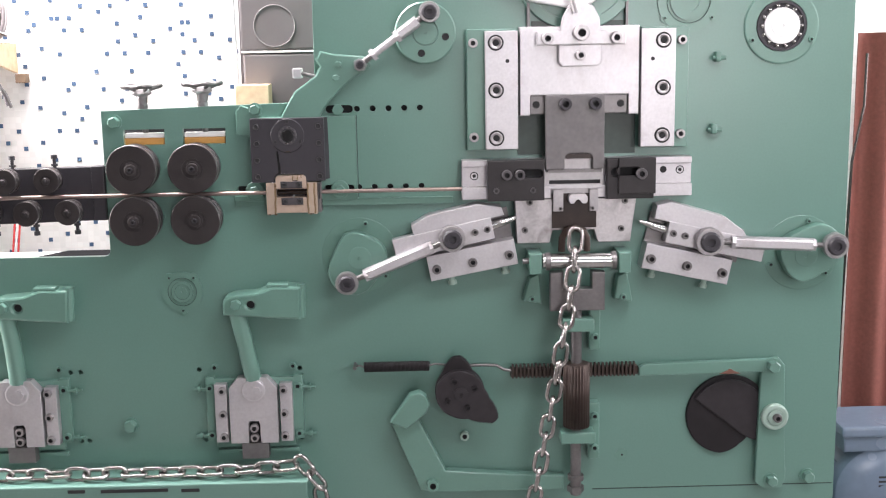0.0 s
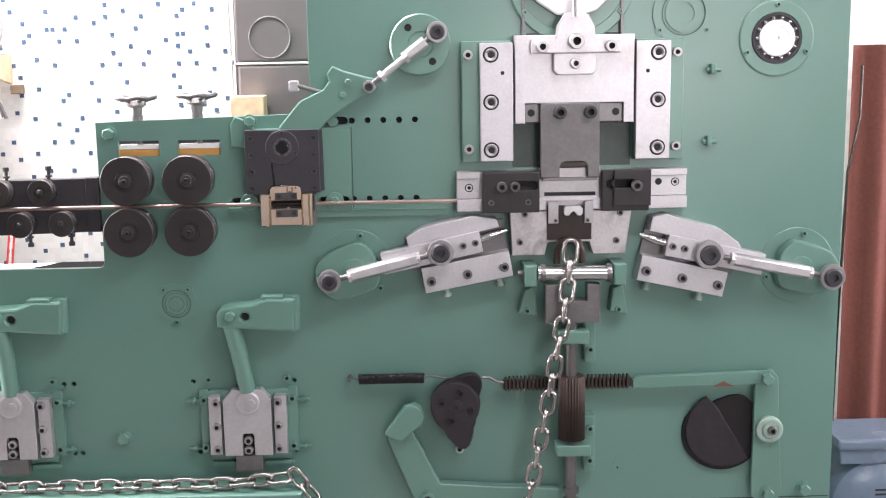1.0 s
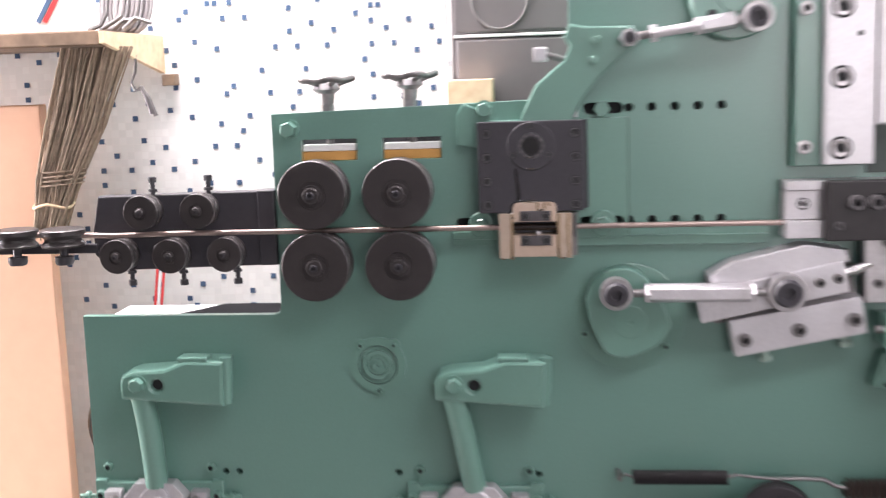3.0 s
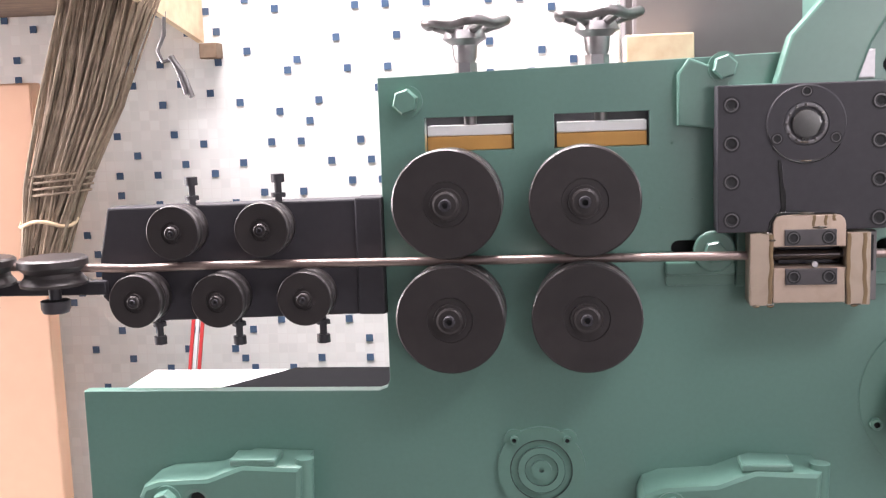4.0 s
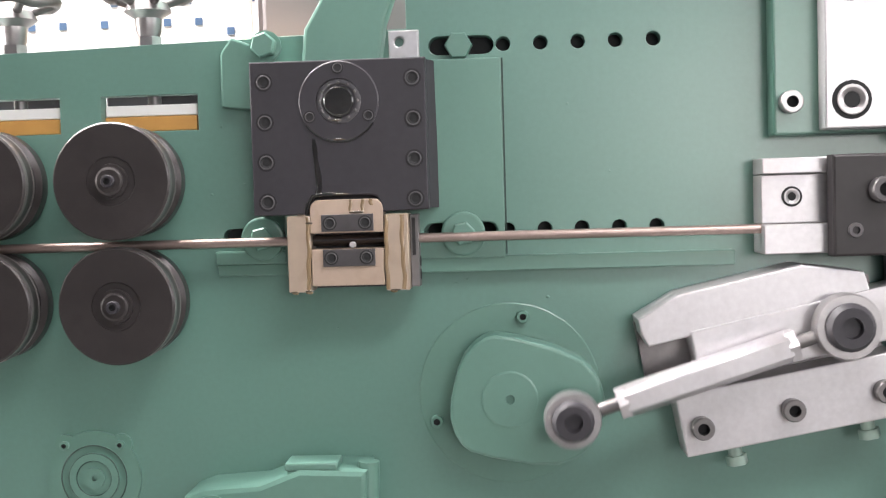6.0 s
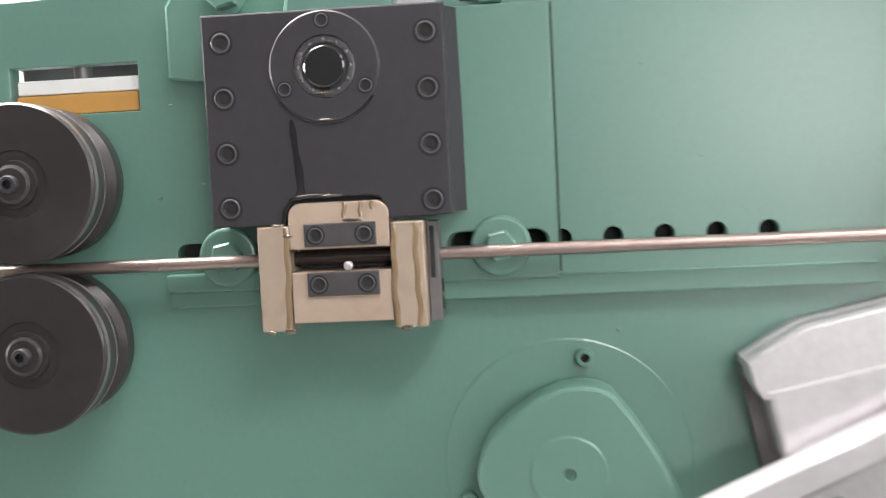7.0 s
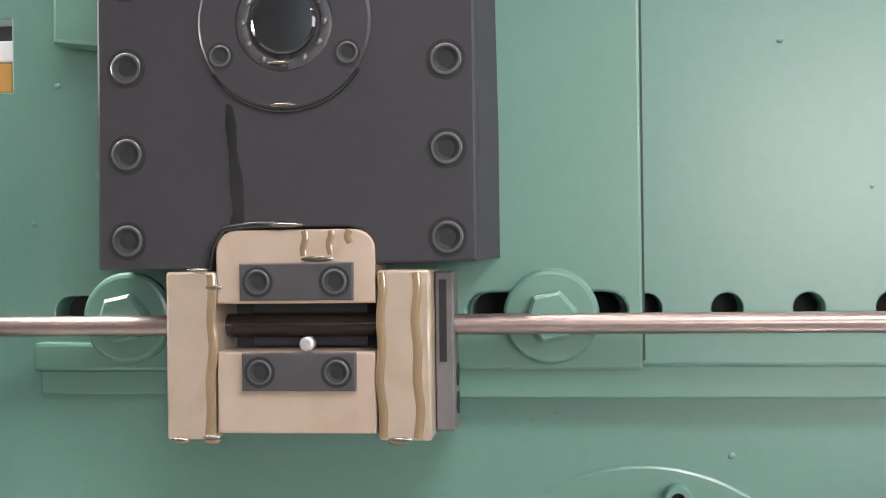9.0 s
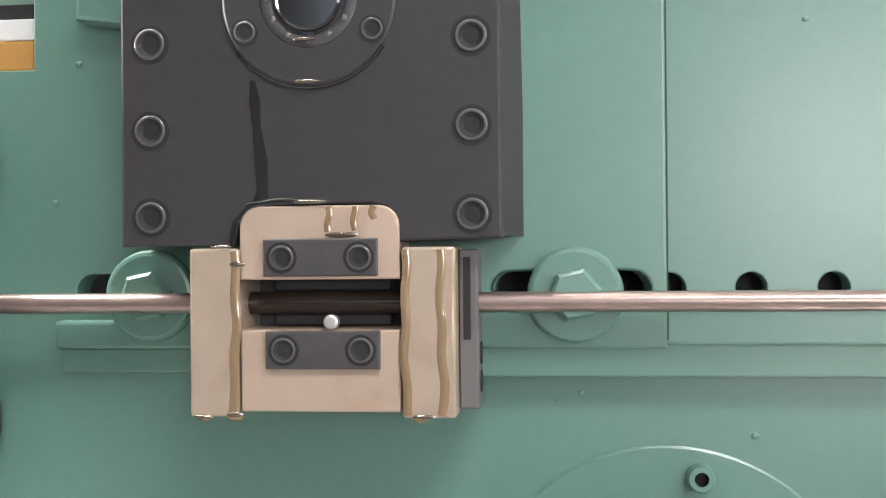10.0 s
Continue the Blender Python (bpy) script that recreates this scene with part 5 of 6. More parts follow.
def bell_crank():
    t = thing("bell_crank", -0.010, -0.02, 0.617, "green painted angled cam lever with a follower block", "lever")
    part("arm", prism(bmnew(), [(-0.035, 0.603), (-0.094, 0.75), (-0.062, 0.778), (-0.038, 0.762), (0.018, 0.646), (0.13, 0.637), (0.27, 0.628), (0.27, 0.597), (0.02, 0.597)], -0.030, -0.008, 0.003), GREEN_D, t)
    part("follower", prism(bmnew(), [(-0.096, 0.764), (-0.063, 0.750), (-0.021, 0.783), (-0.014, 0.80), (-0.02, 0.818), (-0.035, 0.828), (-0.055, 0.822)], -0.056, -0.030, 0.003), GREEN_D, t)
    screw(t, -0.010, 0.617, -0.030, 0.026, GREEN_D)
    return t


BELL = bell_crank()


def right_lever():
    t = thing("rack_lever", 0.714, -0.02, 0.606, "green painted upright rack lever with a cam roller", "lever")
    part("arm", prism(bmnew(), [(0.682, 0.60), (0.700, 0.585), (0.74, 0.588), (0.748, 0.61), (0.742, 0.69), (0.735, 0.86), (0.72, 0.878), (0.694, 0.872), (0.685, 0.84)], -0.026, -0.016, 0.002), GREEN_D, t)
    bm = bmnew()
    lathe(bm, 0.716, -0.027, 0.749, [(0, 0), (0.0285, 0), (0.0285, 0.009), (0.025, 0.011), (0.019, 0.011), (0.0185, 0.009), (0.0165, 0.009), (0.016, 0.014), (0, 0.014)], 32)
    part("roller", bm, STEEL_G, t)
    screw(t, 0.718, 0.750, -0.041, 0.018, STEEL_D)
    screw(t, 0.716, 0.606, -0.026, 0.024, GREEN_D, "hex", name="pivot_bolt")
    return t


R_LEVER = right_lever()


# ---- lower slides ----
def lower_slide(dx, dz=0.0, side=0.0):
    """Small vertical press with its slanted rod and pivot box."""
    X = -0.3815 + dx
    t = thing("lower_press", X, 0, 0.70 + dz, "small ground steel press slide with a green back plate", "press slide", "lower presses")
    z = 0.79 + dz
    part("back_plate", box(bmnew(), X - 0.085, X + 0.085, -0.012, 0.0, z - 0.085, z + 0.066, 0.002), GREEN_D, t)
    for s in (-1, 1):
        part("gib", box(bmnew(), X + s * 0.074 - 0.0125 - s * 0.006, X + s * 0.074 + 0.0125 - s * 0.006, -0.032, -0.0125, z - 0.068, z + 0.058, 0.001), STEEL, t)
        for d in (-0.055, -0.006, 0.045):
            screw(t, X + s * 0.064, z + d, -0.032, 0.017, EYE_S)
        for d in (-0.056, 0.047):
            screw(t, X + s * 0.092, z + d, -0.012, 0.016, GREEN_D)
            b = bmnew()
            rod(b, (X + s * 0.098, -0.010, z + d - 0.004), (X + s * 0.128, -0.010, z + d - 0.004), 0.0035)
            lathe(b, X + s * 0.115 - 0.003, -0.010, z + d - 0.004, [(0, 0), (0.008, 0), (0.008, 0.006), (0, 0.006)], 6, "X")
            part("adjuster", b, GREEN_D, t)
        screw(t, X + s * 0.082, z + 0.088, -0.001, 0.014, GREEN_D)
        part("side_bar", box(bmnew(), X + s * 0.083, X + s * 0.102, -0.0125, -0.001, z - 0.07, z + 0.07, 0.002), GREEN_D, t)
    part("slide", prism(bmnew(), [(X - 0.05, z - 0.07), (X - 0.012, z - 0.07), (X - 0.012, z - 0.028), (X - 0.009, z - 0.022), (X + 0.009, z - 0.022), (X + 0.012, z - 0.028), (X + 0.012, z - 0.07), (X + 0.05, z - 0.07), (X + 0.05, z + 0.05), (X + 0.03, z + 0.073), (X - 0.03, z + 0.073), (X - 0.05, z + 0.05)], -0.036, -0.0125, 0.0015), STEEL, t)
    # black back of the notch, standing in for its shade
    part("slot_shade", box(bmnew(), X - 0.012, X + 0.012, -0.022, -0.0128, z - 0.07, z - 0.022, 0), DARK, t)
    for d in (-0.037, -0.058):
        screw(t, X, z + d, -0.030, 0.018, EYE_S)
    bm = bmnew()
    lathe(bm, X + 0.002, -0.036, z + 0.046, [(0, 0), (0.024, 0), (0.024, 0.004), (0.021, 0.005), (0, 0.005)], 32)
    lathe(bm, X + 0.008, -0.041, z + 0.046, [(0, 0), (0.010, 0), (0.010, 0.007), (0, 0.007)], 6)
    part("pivot_pin", bm, STEEL, t)
    part("tool", box(bmnew(), X - 0.028, X + 0.028, -0.034, -0.010, z - 0.105, z - 0.0705, 0.001), BLACK_P, t)
    part("foot_strip", box(bmnew(), X - 0.08, X - 0.03, -0.014, -0.001, z - 0.098, z - 0.09, 0.001), GREEN_D, t)
    part("foot_strip", box(bmnew(), X + 0.03, X + 0.09, -0.014, -0.001, z - 0.098, z - 0.09, 0.001), GREEN_D, t)
    X += side
    r = thing("press_rod", X - 0.026, -0.03, z + 0.19, "green painted slanted push rod", "push rod", "push rods")
    bm = bmnew()
    sweep(bm, [(X + 0.002 - side, -0.026, z + 0.068), (X - 0.002 - side * 0.7, -0.028, z + 0.09), (X - 0.012 - side * 0.3, -0.030, z + 0.15), (X - 0.022, -0.032, z + 0.2), (X - 0.029, -0.032, z + 0.23)], 0.0175, 16)
    part("shank", bm, GREEN_D, r)
    zz = z + 0.009
    b = thing("pivot_box", X + 0.03, 0, zz + 0.18, "green painted sheet steel lever housing", "lever housing", "lever housings")
    part("housing", prism(bmnew(), [(X - 0.050, zz + 0.201), (X + 0.106, zz + 0.189), (X + 0.110, zz + 0.257), (X + 0.052, zz + 0.259), (X + 0.018, zz + 0.246), (X - 0.030, zz + 0.243), (X - 0.046, zz + 0.237), (X - 0.051, zz + 0.226)], -0.052, 0.0, 0.005, [circle(X + 0.006, zz + 0.222, 0.0085)]), GREEN_D, b)
    # black sheet in the hole, giving it painted shade
    part("hole_shade", box(bmnew(), X - 0.004, X + 0.016, -0.042, -0.032, zz + 0.212, zz + 0.232, 0), DARK, b)
    bm = bmnew()
    rod(bm, (X + 0.107, -0.038, zz + 0.192), (X + 0.110, -0.038, zz + 0.262), 0.009, 18)
    part("pivot_tube", bm, GREEN_D, b)
    part("lip", box(bmnew(), X + 0.04, X + 0.085, -0.05, -0.02, zz + 0.257, zz + 0.264, 0.002), GREEN_D, b)
    screw(b, X - 0.022, zz + 0.225, -0.052, 0.022, GREEN_D, "hex", name="bolt")


lower_slide(0)
lower_slide(-0.488, 0.003, 0.016)


def tray():
    t = thing("chain_tray", -0.6, -0.05, 0.0, "green steel chain tray with dark slots", "tray")
    part("trough", prism(bmnew(), [(-0.965, 0.2), (-0.268, 0.2), (-0.268, 0.660), (-0.965, 0.662)], -0.105, -0.004, 0.003), GREEN, t)
    # slots are black strips, their shade is colour
    for x0, x1, z in ((-0.757, -0.722, 0.651), (-0.690, -0.553, 0.650), (-0.526, -0.489, 0.648)):
        part("slot", box(bmnew(), x0, x1, -0.1065, -0.1, z - 0.004, z + 0.003, 0), DARK, t)


tray()


# ---- chains ----
def link_mesh(bm, c, along, side, half_l=0.0245, half_w=0.0130, r=0.0046):
    """One welded oval link about c, its length along, its width along side."""
    c, along, side = Vector(c), Vector(along).normalized(), Vector(side)
    side = (side - along * side.dot(along)).normalized()
    st = half_l - half_w
    pts = []
    for k in range(7):
        a = -math.pi / 2 + math.pi * k / 6
        pts.append(c + along * (st + half_w * math.cos(a)) + side * half_w * math.sin(a))
    for k in range(7):
        a = math.pi / 2 + math.pi * k / 6
        pts.append(c + along * (-st + half_w * math.cos(a)) + side * half_w * math.sin(a))
    sweep(bm, pts, r, 8, True)


def along_path(path, pitch):
    """Points at even steps along a polyline."""
    path = [Vector(p) for p in path]
    out, need = [], pitch / 2
    for a, b in zip(path, path[1:]):
        d = (b - a).length
        pos = need
        while pos < d:
            out.append((a.lerp(b, pos / d), (b - a).normalized()))
            pos += pitch
        need = pos - d
    return out


def chain(name, path, home, label, pitch=0.0392, tilt=0.0):
    t = thing(name, *home, label, "chain")
    rnd = random.Random(3)
    for i, (p, d) in enumerate(along_path(path, pitch)):
        a = (0.25 if i % 2 else 1.75) + rnd.uniform(-0.25, 0.25) + tilt
        n1 = Vector((0, 1, 0)) - d * d.y
        n1.normalize()
        n2 = d.cross(n1)
        bm = bmnew()
        link_mesh(bm, p, d, n1 * math.cos(a) + n2 * math.sin(a))
        part("link", bm, CHAIN, t)
    return t


TOPC = (0.287, -0.075, 1.150)
HANG_A = chain("hanging_chain", [(0.287, -0.075, 1.166), (0.284, -0.082, 1.10), (0.276, -0.09, 1.03), (0.262, -0.092, 0.95), (0.251, -0.092, 0.87), (0.239, -0.09, 0.80), (0.226, -0.088, 0.72), (0.21, -0.085, 0.62), (0.197, -0.08, 0.52), (0.19, -0.075, 0.42)], TOPC, "freshly bent steel link chain hanging from the anvil")
chain("lying_chain", [(-1.0, -0.075, 0.677), (-0.85, -0.07, 0.675), (-0.7, -0.075, 0.6755), (-0.55, -0.072, 0.6745), (-0.42, -0.076, 0.6755), (-0.31, -0.074, 0.683), (-0.277, -0.078, 0.685), (-0.25, -0.085, 0.655), (-0.238, -0.09, 0.60), (-0.232, -0.09, 0.5)], (-0.6, -0.07, 0.65), "steel link chain lying along the green tray")


# ---- surroundings ----
def ledge_things():
    t = thing("sheet_tray", -0.8, 0.15, 1.1195, "black sheet tray with white paper behind the ledge", "tray")
    def flat(pts, z0, z1):
        bm = prism(bmnew(), pts, z0, z1, 0.0006)
        for v in bm.verts:
            v.co = Vector((v.co.x, v.co.z, v.co.y))
        return bm
    part("pan", flat([(-0.865, 0.0155), (-0.668, 0.0155), (-0.668, 0.125), (-0.79, 0.125)], 1.1055, 1.1115), PAN, t)
    part("sheet", flat([(-0.95, 0.0155), (-0.870, 0.0155), (-0.794, 0.127), (-0.95, 0.127)], 1.1055, 1.109), PAPER, t, "white sheet")


ledge_things()


def control_box():
    t = thing("meter_box", -0.33, 0.3, 1.42, "grey plastic meter box with a round window and clear lid", "meter box")
    part("body", box(bmnew(), -0.425, -0.2, 0.30, 0.54, 1.36, 1.75, 0.006), GREY_P, t)
    part("upper_lid", box(bmnew(), -0.420, -0.2, 0.288, 0.2995, 1.532, 1.745, 0.005), GREY_P, t)
    part("lower_lid", box(bmnew(), -0.417, -0.2, 0.288, 0.2995, 1.365, 1.524, 0.005), GREY_P, t)
    bm = bmnew()
    sweep(bm, [(-0.343 + 0.046 * math.cos(a), 0.287, 1.585 + 0.046 * math.sin(a)) for a in np.linspace(0, 2 * math.pi, 36, endpoint=False)], 0.0014, 6, True)
    part("dial_ring", bm, GREY_L, t, "pale dial ring")
    for z in (1.528,):
        part("seal", box(bmnew(), -0.42, -0.2, 0.2875, 0.2985, z - 0.0025, z + 0.0025, 0.001), PAPER, t)
    bm = bmnew()
    sweep(bm, [(-0.432, 0.30, 1.36), (-0.434, 0.30, 1.5), (-0.437, 0.30, 1.75)], 0.004, 8)
    part("conduit", bm, PAPER, t)
    b = thing("wood_block", -0.39, 0.25, 1.40, "pale sawn wood block behind the machine top", "wood block")
    part("block", box(bmnew(), -0.428, -0.354, 0.22, 0.285, 1.33, 1.457, 0.002), WOOD_L, b)


control_box()


def shelf():
    t = thing("wall_shelf", -1.1, 0.45, 1.5, "rough wooden wall shelf board", "shelf")
    part("board", box(bmnew(), -1.75, -1.023, 0.26, 0.549, 1.534, 1.560, 0.003), WOOD, t)
    bm = prism(bmnew(), [(0.258, 1.538), (0.258, 1.558), (0.549, 1.558), (0.549, 1.486)], -1.0225, -1.012, 0.0015)
    for v in bm.verts:
        v.co = Vector((v.co.y, v.co.x, v.co.z))
    part("end_bracket", bm, WOOD_L, t, "pale sawn triangular bracket")
    part("batten", box(bmnew(), -1.011, -0.985, 0.52, 0.549, 1.462, 1.484, 0.002), WOOD, t)
    p = thing("paper_packet", -1.4, 0.4, 1.533, "printed paper packet on the shelf", "packet")
    part("packet", box(bmnew(), -1.30, -1.105, 0.33, 0.45, 1.5605, 1.70, 0.004), PAPER, p)
    part("stripe", box(bmnew(), -1.135, -1.127, 0.328, 0.3295, 1.575, 1.64, 0, 32), RED_P, p)
    part("stripe", box(bmnew(), -1.147, -1.139, 0.328, 0.3295, 1.575, 1.64, 0, 32), BLUE_T, p)
    c = thing("coiled_cable", -1.0, 0.4, 1.533, "coil of grey cable standing on the shelf", "cable")
    for k in range(7):
        bm = bmnew()
        rr = 0.047 + 0.003 * (k % 3)
        sweep(bm, [(-1.075 + 0.007 * k + rr * 0.42 * math.cos(a), 0.46 + 0.006 * k + 0.02 * math.sin(a), 1.616 + rr * math.sin(a)) for a in np.linspace(0, 2 * math.pi, 28, endpoint=False)], 0.0055, 6, True)
        part("turn", bm, (GREY_L, STEEL_D, GREY_P)[k % 3], c)
    g = thing("hand_tools", -1.07, 0.40, 1.5605, "loose steel hand tools beside the cable coil", "tools")
    for k in range(4):
        bm = bmnew()
        x = -1.10 + 0.022 * k
        sweep(bm, [(x, 0.40, 1.566), (x + 0.02, 0.41, 1.575 + 0.004 * k), (x + 0.03 + 0.006 * k, 0.42, 1.60 - 0.008 * k)], 0.004, 6)
        part("tool_shank", bm, STEEL_D, g)
    # straw broom hanging under the shelf, bound near its neck
    b = thing("straw_broom", -1.1, 0.34, 1.2, "brown straw broom with stitched binding hanging under the shelf", "broom")
    rnd = random.Random(9)
    for i in range(150):
        bm = bmnew()
        u = rnd.random()
        y = 0.34 + rnd.uniform(-0.022, 0.022)
        sweep(bm, [(-1.198 + 0.046 * u + rnd.uniform(-0.004, 0.004), y, 1.20 + rnd.uniform(-0.01, 0.03)), (-1.187 + 0.076 * u + rnd.uniform(-0.003, 0.003), y, 1.30),
                   (-1.157 + 0.1 * u + rnd.uniform(-0.006, 0.006), y, 1.40), (-1.124 + 0.12 * u + rnd.uniform(-0.012, 0.012), y, 1.5335)], rnd.uniform(0.0012, 0.0026), 5)
        part("straw", bm, CANE, b)
    for k in range(4):
        bm = bmnew()
        z = 1.292 + 0.008 * k
        sweep(bm, [(-1.148 + 0.0015 * k + (0.042 + 0.001 * k) * math.cos(a), 0.34 + 0.027 * math.sin(a), z + 0.003 * math.cos(a)) for a in np.linspace(0, 2 * math.pi, 24, endpoint=False)], 0.0018, 6, True)
        part("binding", bm, CANE, b, "stitched straw binding")
    bm = bmnew()
    sweep(bm, [(-1.165 + 0.036 * math.cos(a), 0.34 + 0.03 * math.sin(a), 1.254 + 0.004 * math.sin(3 * a)) for a in np.linspace(0, 2 * math.pi, 24, endpoint=False)], 0.0028, 6, True)
    part("tie", bm, WOOD_L, b, "pale string tie")
    h = thing("hanging_tools", -0.99, 0.3, 1.42, "small hanging hooks under the shelf end", "hooks")
    bm = bmnew()
    sweep(bm, [(-1.014, 0.40, 1.52), (-1.016, 0.40, 1.49), (-1.026, 0.40, 1.470), (-1.020, 0.40, 1.455), (-1.008, 0.40, 1.458)], 0.003, 6)
    part("hook", bm, STEEL_D, h)
    for k in range(2):
        bm = bmnew()
        sweep(bm, [(-1.008 - 0.002 * k, 0.40, 1.462), (-0.998 + 0.004 * k, 0.40, 1.44), (-0.990 + 0.007 * k, 0.40, 1.412 - 0.004 * k)], 0.0042, 7)
        part("plier_handle", bm, STEEL_D, h)
    d = thing("cupboard_board", -1.5, 0.4, 0.0, "plain peach coloured board standing at the wall", "board")
    part("panel", box(bmnew(), -2.3, -1.205, 0.40, 0.43, 0.001, 1.435, 0.003), BOARD, d)
    k = thing("striped_tag", -0.93, 0.3, 1.1, "narrow red and white striped tag", "tag")
    for i in range(3):
        part("stripe", box(bmnew(), -0.967 + i * 0.006, -0.963 + i * 0.006, 0.300, 0.303, 1.06, 1.21, 0, 8), RED_P if i % 2 == 0 else PAPER, k)


shelf()


def right_side():
    c = thing("curtain", 1.3, 0.4, 0.0, "red-brown hanging curtain beside the machine", "curtain")
    for k in range(5):
        bm = bmnew()
        x0 = 1.035 + k * 0.05
        n = 16
        a = [bm.verts.new((x0 + 0.0505 * i / n, 0.42 + 0.018 * math.sin(math.pi * i / n) * (-1 if k % 2 else 1), 0.02)) for i in range(n + 1)]
        b = [bm.verts.new((x0 + 0.0505 * i / n + 0.0, 0.42 + 0.014 * math.sin(math.pi * i / n) * (-1 if k % 2 else 1), 1.548)) for i in range(n + 1)]
        for i in range(n):
            bm.faces.new((a[i], a[i + 1], b[i + 1], b[i]))
        fs = list(bm.faces)
        ex = bmesh.ops.extrude_face_region(bm, geom=fs)
        bmesh.ops.translate(bm, vec=(0, 0.004, 0), verts=[g for g in ex["geom"] if isinstance(g, bmesh.types.BMVert)])
        part("fold", bm, RED_C, c)
    bm = bmnew()
    sweep(bm, [(1.03, 0.35, 1.5), (1.025, 0.34, 1.38), (1.0, 0.335, 1.25), (0.99, 0.33, 0.9), (0.985, 0.33, 0.3)], 0.0035, 8)
    solo("power_cable", bm, DARKST, "dark power cable hanging beside the curtain", "cable")
    m = thing("electric_motor", 1.06, 0.25, 0.0, "blue-grey electric motor with a terminal box", "motor")
    part("casing", lathe(bmnew(), 1.062, 0.40, 0.470, [(0, 0), (0.112, 0), (0.112, 0.150), (0.118, 0.152), (0.118, 0.172), (0.112, 0.188), (0.092, 0.201), (0.05, 0.207), (0, 0.208)], 48), MOTOR, m)
    for i in range(15):
        a = radians(20 + i * 16)
        x, z = 1.062 + 0.116 * math.cos(a), 0.470 + 0.116 * math.sin(a)
        bm = bmnew()
        box(bm, x - 0.006, x + 0.006, 0.252, 0.39, z - 0.002, z + 0.002, 0.0008, -math.degrees(a))
        part("fin", bm, MOTOR, m)
    # vents are uncut: black bars coloured as their shade
    for k in range(6):
        part("vent_slot", box(bmnew(), 1.045, 1.095 - 0.004 * k, 0.1925, 0.197, 0.512 - 0.011 * k, 0.517 - 0.011 * k, 0), DARK, m)
    part("terminal_box", prism(bmnew(), [(0.962, 0.575), (1.13, 0.575), (1.13, 0.6125), (0.958, 0.6125)], 0.2, 0.34, 0.006), MOTOR, m)
    part("box_lid", box(bmnew(), 0.952, 1.137, 0.19, 0.35, 0.613, 0.640, 0.007), MOTOR, m)
    b = thing("motor_bracket", 1.05, 0.27, 0.0, "grey steel motor stand", "stand")
    part("post", box(bmnew(), 0.99, 1.14, 0.25, 0.39, 0.0, 0.357, 0.004), BLACK, b)


h = thing("hose_coil", -1.12, 0.5, 0.78, "coiled brown hoses hanging at the wall", "hose")
for k in range(4):
    bm = bmnew()
    sweep(bm, [(-1.13 + 0.012 * k + 0.05 * math.cos(a), 0.46 - 0.02 * k, 0.80 + (0.07 + 0.006 * k) * math.sin(a)) for a in np.linspace(0, 2 * math.pi, 28, endpoint=False)], 0.009, 8, True)
    part("turn", bm, (WOOD, BLACK, WOOD, PAPER)[k], h)
bm = bmnew()
rod(bm, (-1.12, 0.549, 0.868), (-1.12, 0.38, 0.872), 0.006)
part("wall_hook", bm, STEEL_D, h)


right_side()
blue_tiles()

# ---- movement ----
SPIN = 317.6          # degrees per second of the main shaft
PERIOD = 360 / SPIN


def cycle(t, table, turns=1):
    """Smooth value of a repeating table of (seconds, value)."""
    span = PERIOD * turns
    t = t % span
    ts = [a - span for a, _ in table] + [a for a, _ in table] + [a + span for a, _ in table]
    vs = [b for _, b in table] * 3
    lo = np.interp(t - 0.03, ts, vs)
    return float((lo + 2 * np.interp(t, ts, vs) + np.interp(t + 0.03, ts, vs)) / 4)


TIMES = [i * 0.1 for i in range(101)]


def pin(c, r, start, t):
    a = radians(start + SPIN * t)
    return c[0] + r * math.cos(a), c[1] + r * math.sin(a)


def slider(p, e0, d, length):
    """Where on the line e0 + s d the far end of a rod from p lies."""
    wx, wz = e0[0] - p[0], e0[1] - p[1]
    b = wx * d[0] + wz * d[1]
    return -b + math.sqrt(max(0, b * b - (wx * wx + wz * wz - length * length)))


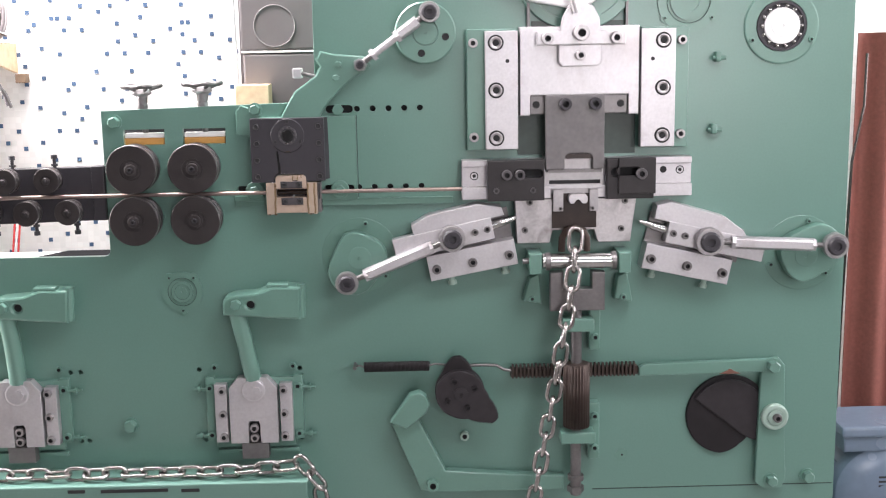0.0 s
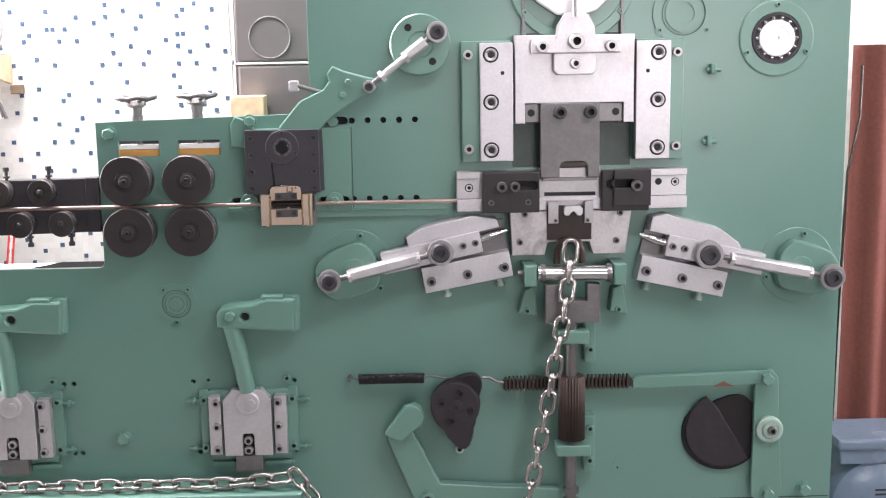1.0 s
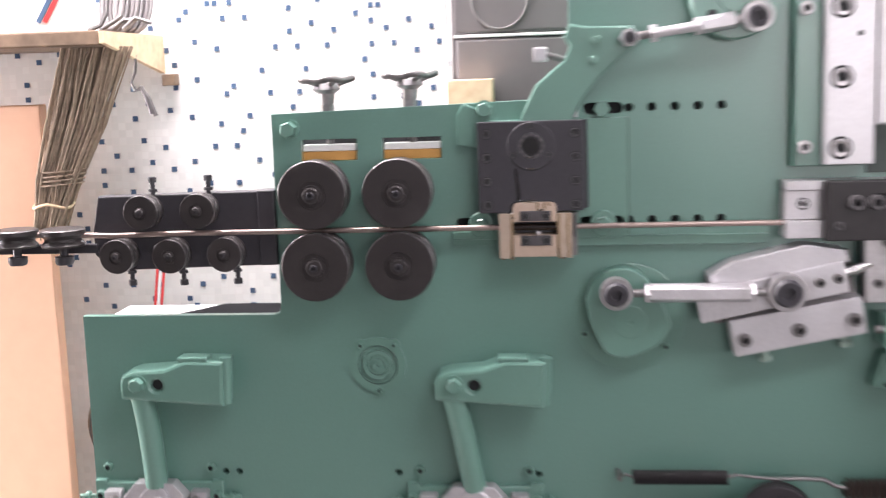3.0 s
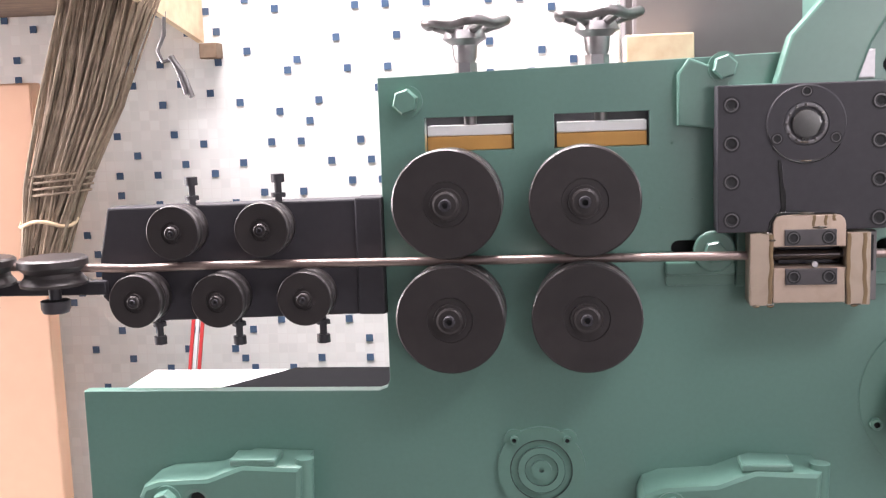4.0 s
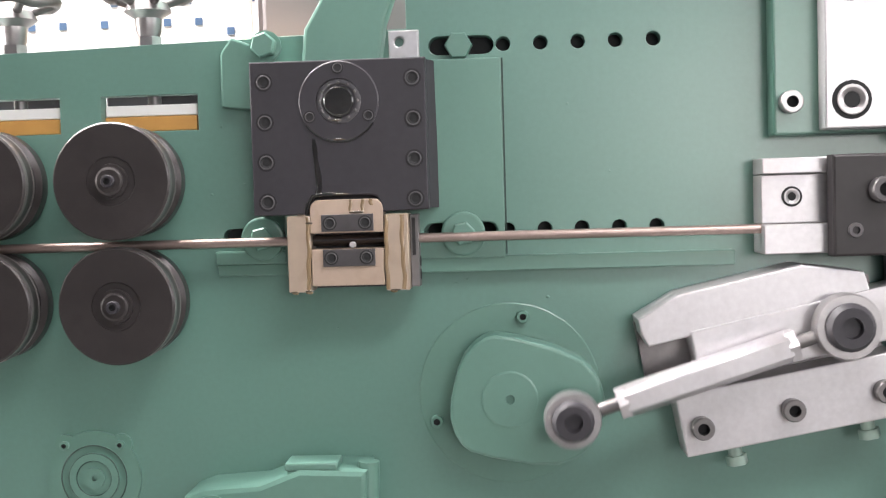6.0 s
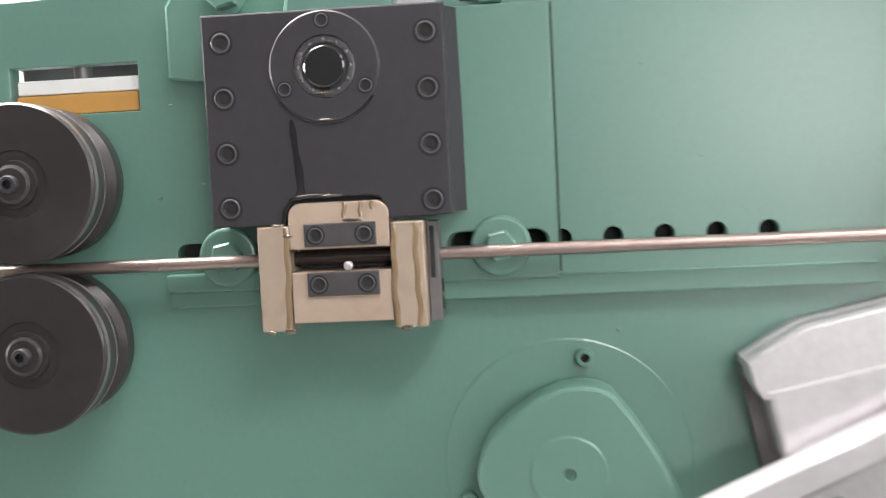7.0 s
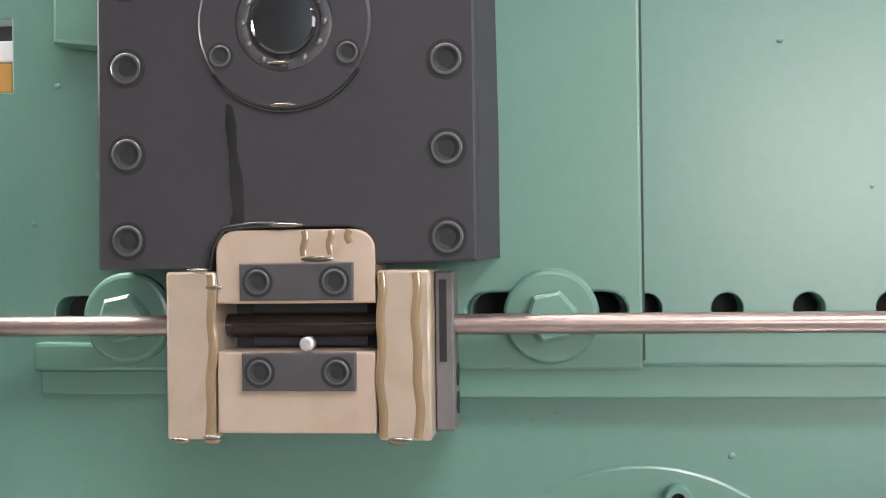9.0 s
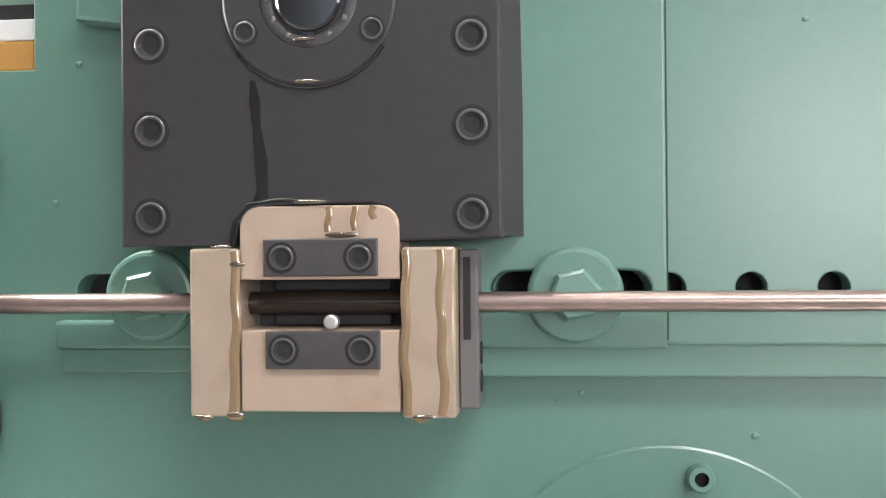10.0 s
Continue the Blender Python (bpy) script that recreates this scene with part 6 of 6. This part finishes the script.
def motions():
    spin = lambda c, y, start: [(t, pose(c[0], y, c[1], 0, -(start + SPIN * t), 0)) for t in TIMES]
    walk(DISC_T, spin(TOP_C, 0, 78))
    walk(DISC_L, spin(LFT_C, 0, -119))
    walk(DISC_R, spin(RGT_C, 0, 27))
    walk(CAM_L, spin(CAML_C, -0.02, 0))
    walk(CAM_R, [(t, pose(CAMR_C[0], -0.02, CAMR_C[1], 0, -(109 + SPIN / 2 * t), 0)) for t in TIMES])
    for rodthing, slide, c, r, start, e0, d, length, lean in (
            (ROD_L, SLIDE_L, LFT_C, LFT_R, -119, L_EYE, L_DIR, 0.2318, 12.2), (ROD_R, SLIDE_R, RGT_C, RGT_R, 27, R_EYE, R_DIR, 0.258, -12.8)):
        rows_rod, rows_slide = [], []
        for t in TIMES:
            p = pin(c, r, start, t)
            s = slider(p, e0, d, length)
            ex, ez = e0[0] + s * d[0], e0[1] + s * d[1]
            rows_rod.append((t, pose(p[0], -0.062, p[1], 0, -math.degrees(math.atan2(ez - p[1], ex - p[0])), 0)))
            rows_slide.append((t, pose(ex, 0, ez, 0, -lean, 0)))
        walk(rodthing, rows_rod)
        walk(slide, rows_slide)
    rows_rod, rows_lever, rows_stop = [], [], []
    for t in TIMES:
        p = pin(TOP_C, TOP_R, 78, t)
        dx, dz = p[0] - LEV_P[0], p[1] - LEV_P[1]
        dist = math.hypot(dx, dz)
        a = math.acos(max(-1, min(1, (LEV_R ** 2 + dist ** 2 - LEV_ROD ** 2) / (2 * LEV_R * dist))))
        ang = math.atan2(dz, dx) + a
        e = LEV_P[0] + LEV_R * math.cos(ang), LEV_P[1] + LEV_R * math.sin(ang)
        rows_rod.append((t, pose(p[0], -0.046, p[1], 0, -math.degrees(math.atan2(e[1] - p[1], e[0] - p[0])), 0)))
        k = max(0.0, min(1.0, (82.7 - math.degrees(ang)) / 26))
        rows_stop.append((t, pose(-0.297 + 0.034 * k, 0.004, 1.507 - 0.024 * k)))
        rows_lever.append((t, pose(LEV_P[0], 0, LEV_P[1], 0, -math.degrees(ang), 0)))
    walk(ROD_T, rows_rod)
    walk(LEVER, rows_lever)
    walk(STOP, rows_stop)
    ram_z = [(0.0, 1.559), (0.066, 1.542), (0.2, 1.485), (0.3, 1.483), (0.4, 1.483), (0.6, 1.487), (0.7, 1.536), (0.8, 1.563), (0.9, 1.566), (1.0, 1.565)]
    walk(RAM, [(t, pose(0.297, -0.03, 1.40 + cycle(t, ram_z) - RAM_Z)) for t in TIMES])
    walk(ECC, [(t, pose(ECC_C[0], -0.03, ECC_C[1], 0, -(138.1 + SPIN * t), 0)) for t in TIMES])
    rows = []
    for t in TIMES:
        p = pin(ECC_C, ECC_R, 138.1, t)
        rows.append((t, pose(p[0], -0.072, p[1], 0, -math.degrees(math.atan2(ECC_C[0] - p[0], p[1] - cycle(t, ram_z))), 0)))
    walk(RAM_LINK, rows)
    # the rack works on every second turn of the main shaft, to the left and then to the right
    rack_x = [(0.0, 0.707), (0.1, 0.70), (0.2, 0.676), (0.3, 0.660), (0.4, 0.659), (0.5, 0.666), (0.6, 0.692), (0.7, 0.701), (0.9, 0.702), (1.0, 0.702), (1.2, 0.711), (1.3, 0.732), (1.4, 0.749), (1.5, 0.753), (1.6, 0.750), (1.7, 0.733), (1.8, 0.713), (1.95, 0.705), (2.2, 0.706)]
    walk(RACK, [(t, pose(0.424 + cycle(t, rack_x, 2) - 0.704, -0.03, 0.86)) for t in TIMES])
    walk(R_LEVER, [(t, pose(0.714, -0.02, 0.606, 0, math.degrees((cycle(t, rack_x, 2) - 0.704) / 0.258), 0)) for t in TIMES])
    tip = [(0.0, 0.0), (0.2, 0.001), (0.3, 0.013), (0.37, 0.026), (0.44, 0.016), (0.5, 0.001), (0.6, 0.006), (0.66, 0.024), (0.7, 0.033), (0.76, 0.022), (0.85, 0.004), (0.95, 0.0)]
    walk(BELL, [(t, pose(-0.010, -0.02, 0.617, 0, -math.degrees(cycle(t, tip) / 0.19), 0)) for t in TIMES])
    walk(SHAFT, [(t, pose(0.292, -0.04, 0.62 + 1.4 * cycle(t, tip))) for t in TIMES])
    jaw = [(0.0, 0.0008), (0.1, 0.0015), (0.2, 0.0026), (0.3, 0.0032), (0.45, 0.0018), (0.6, 0.0002), (0.8, 0.0), (1.0, 0.0)]
    walk(JAW_UP, [(t, pose(-0.2825, -0.02, 1.272 - cycle(t, jaw))) for t in TIMES])
    walk(JAW_LO, [(t, pose(-0.2825, -0.02, 1.22 + cycle(t, jaw))) for t in TIMES])
    sway = [(0.0, 0.6), (0.2, 2.0), (0.3, 2.4), (0.4, 0.8), (0.6, -2.0), (0.75, -1.5), (0.9, 2.2), (1.0, 1.2)]
    lift = [(0.0, 0.0), (0.2, -0.012), (0.35, 0.0), (0.5, 0.02), (0.7, 0.025), (0.85, -0.01), (1.0, 0.0)]
    walk(HANG_A, [(t, pose(TOPC[0], TOPC[1], TOPC[2] + cycle(t, lift), 0, cycle(t, sway), 0)) for t in TIMES])


motions()
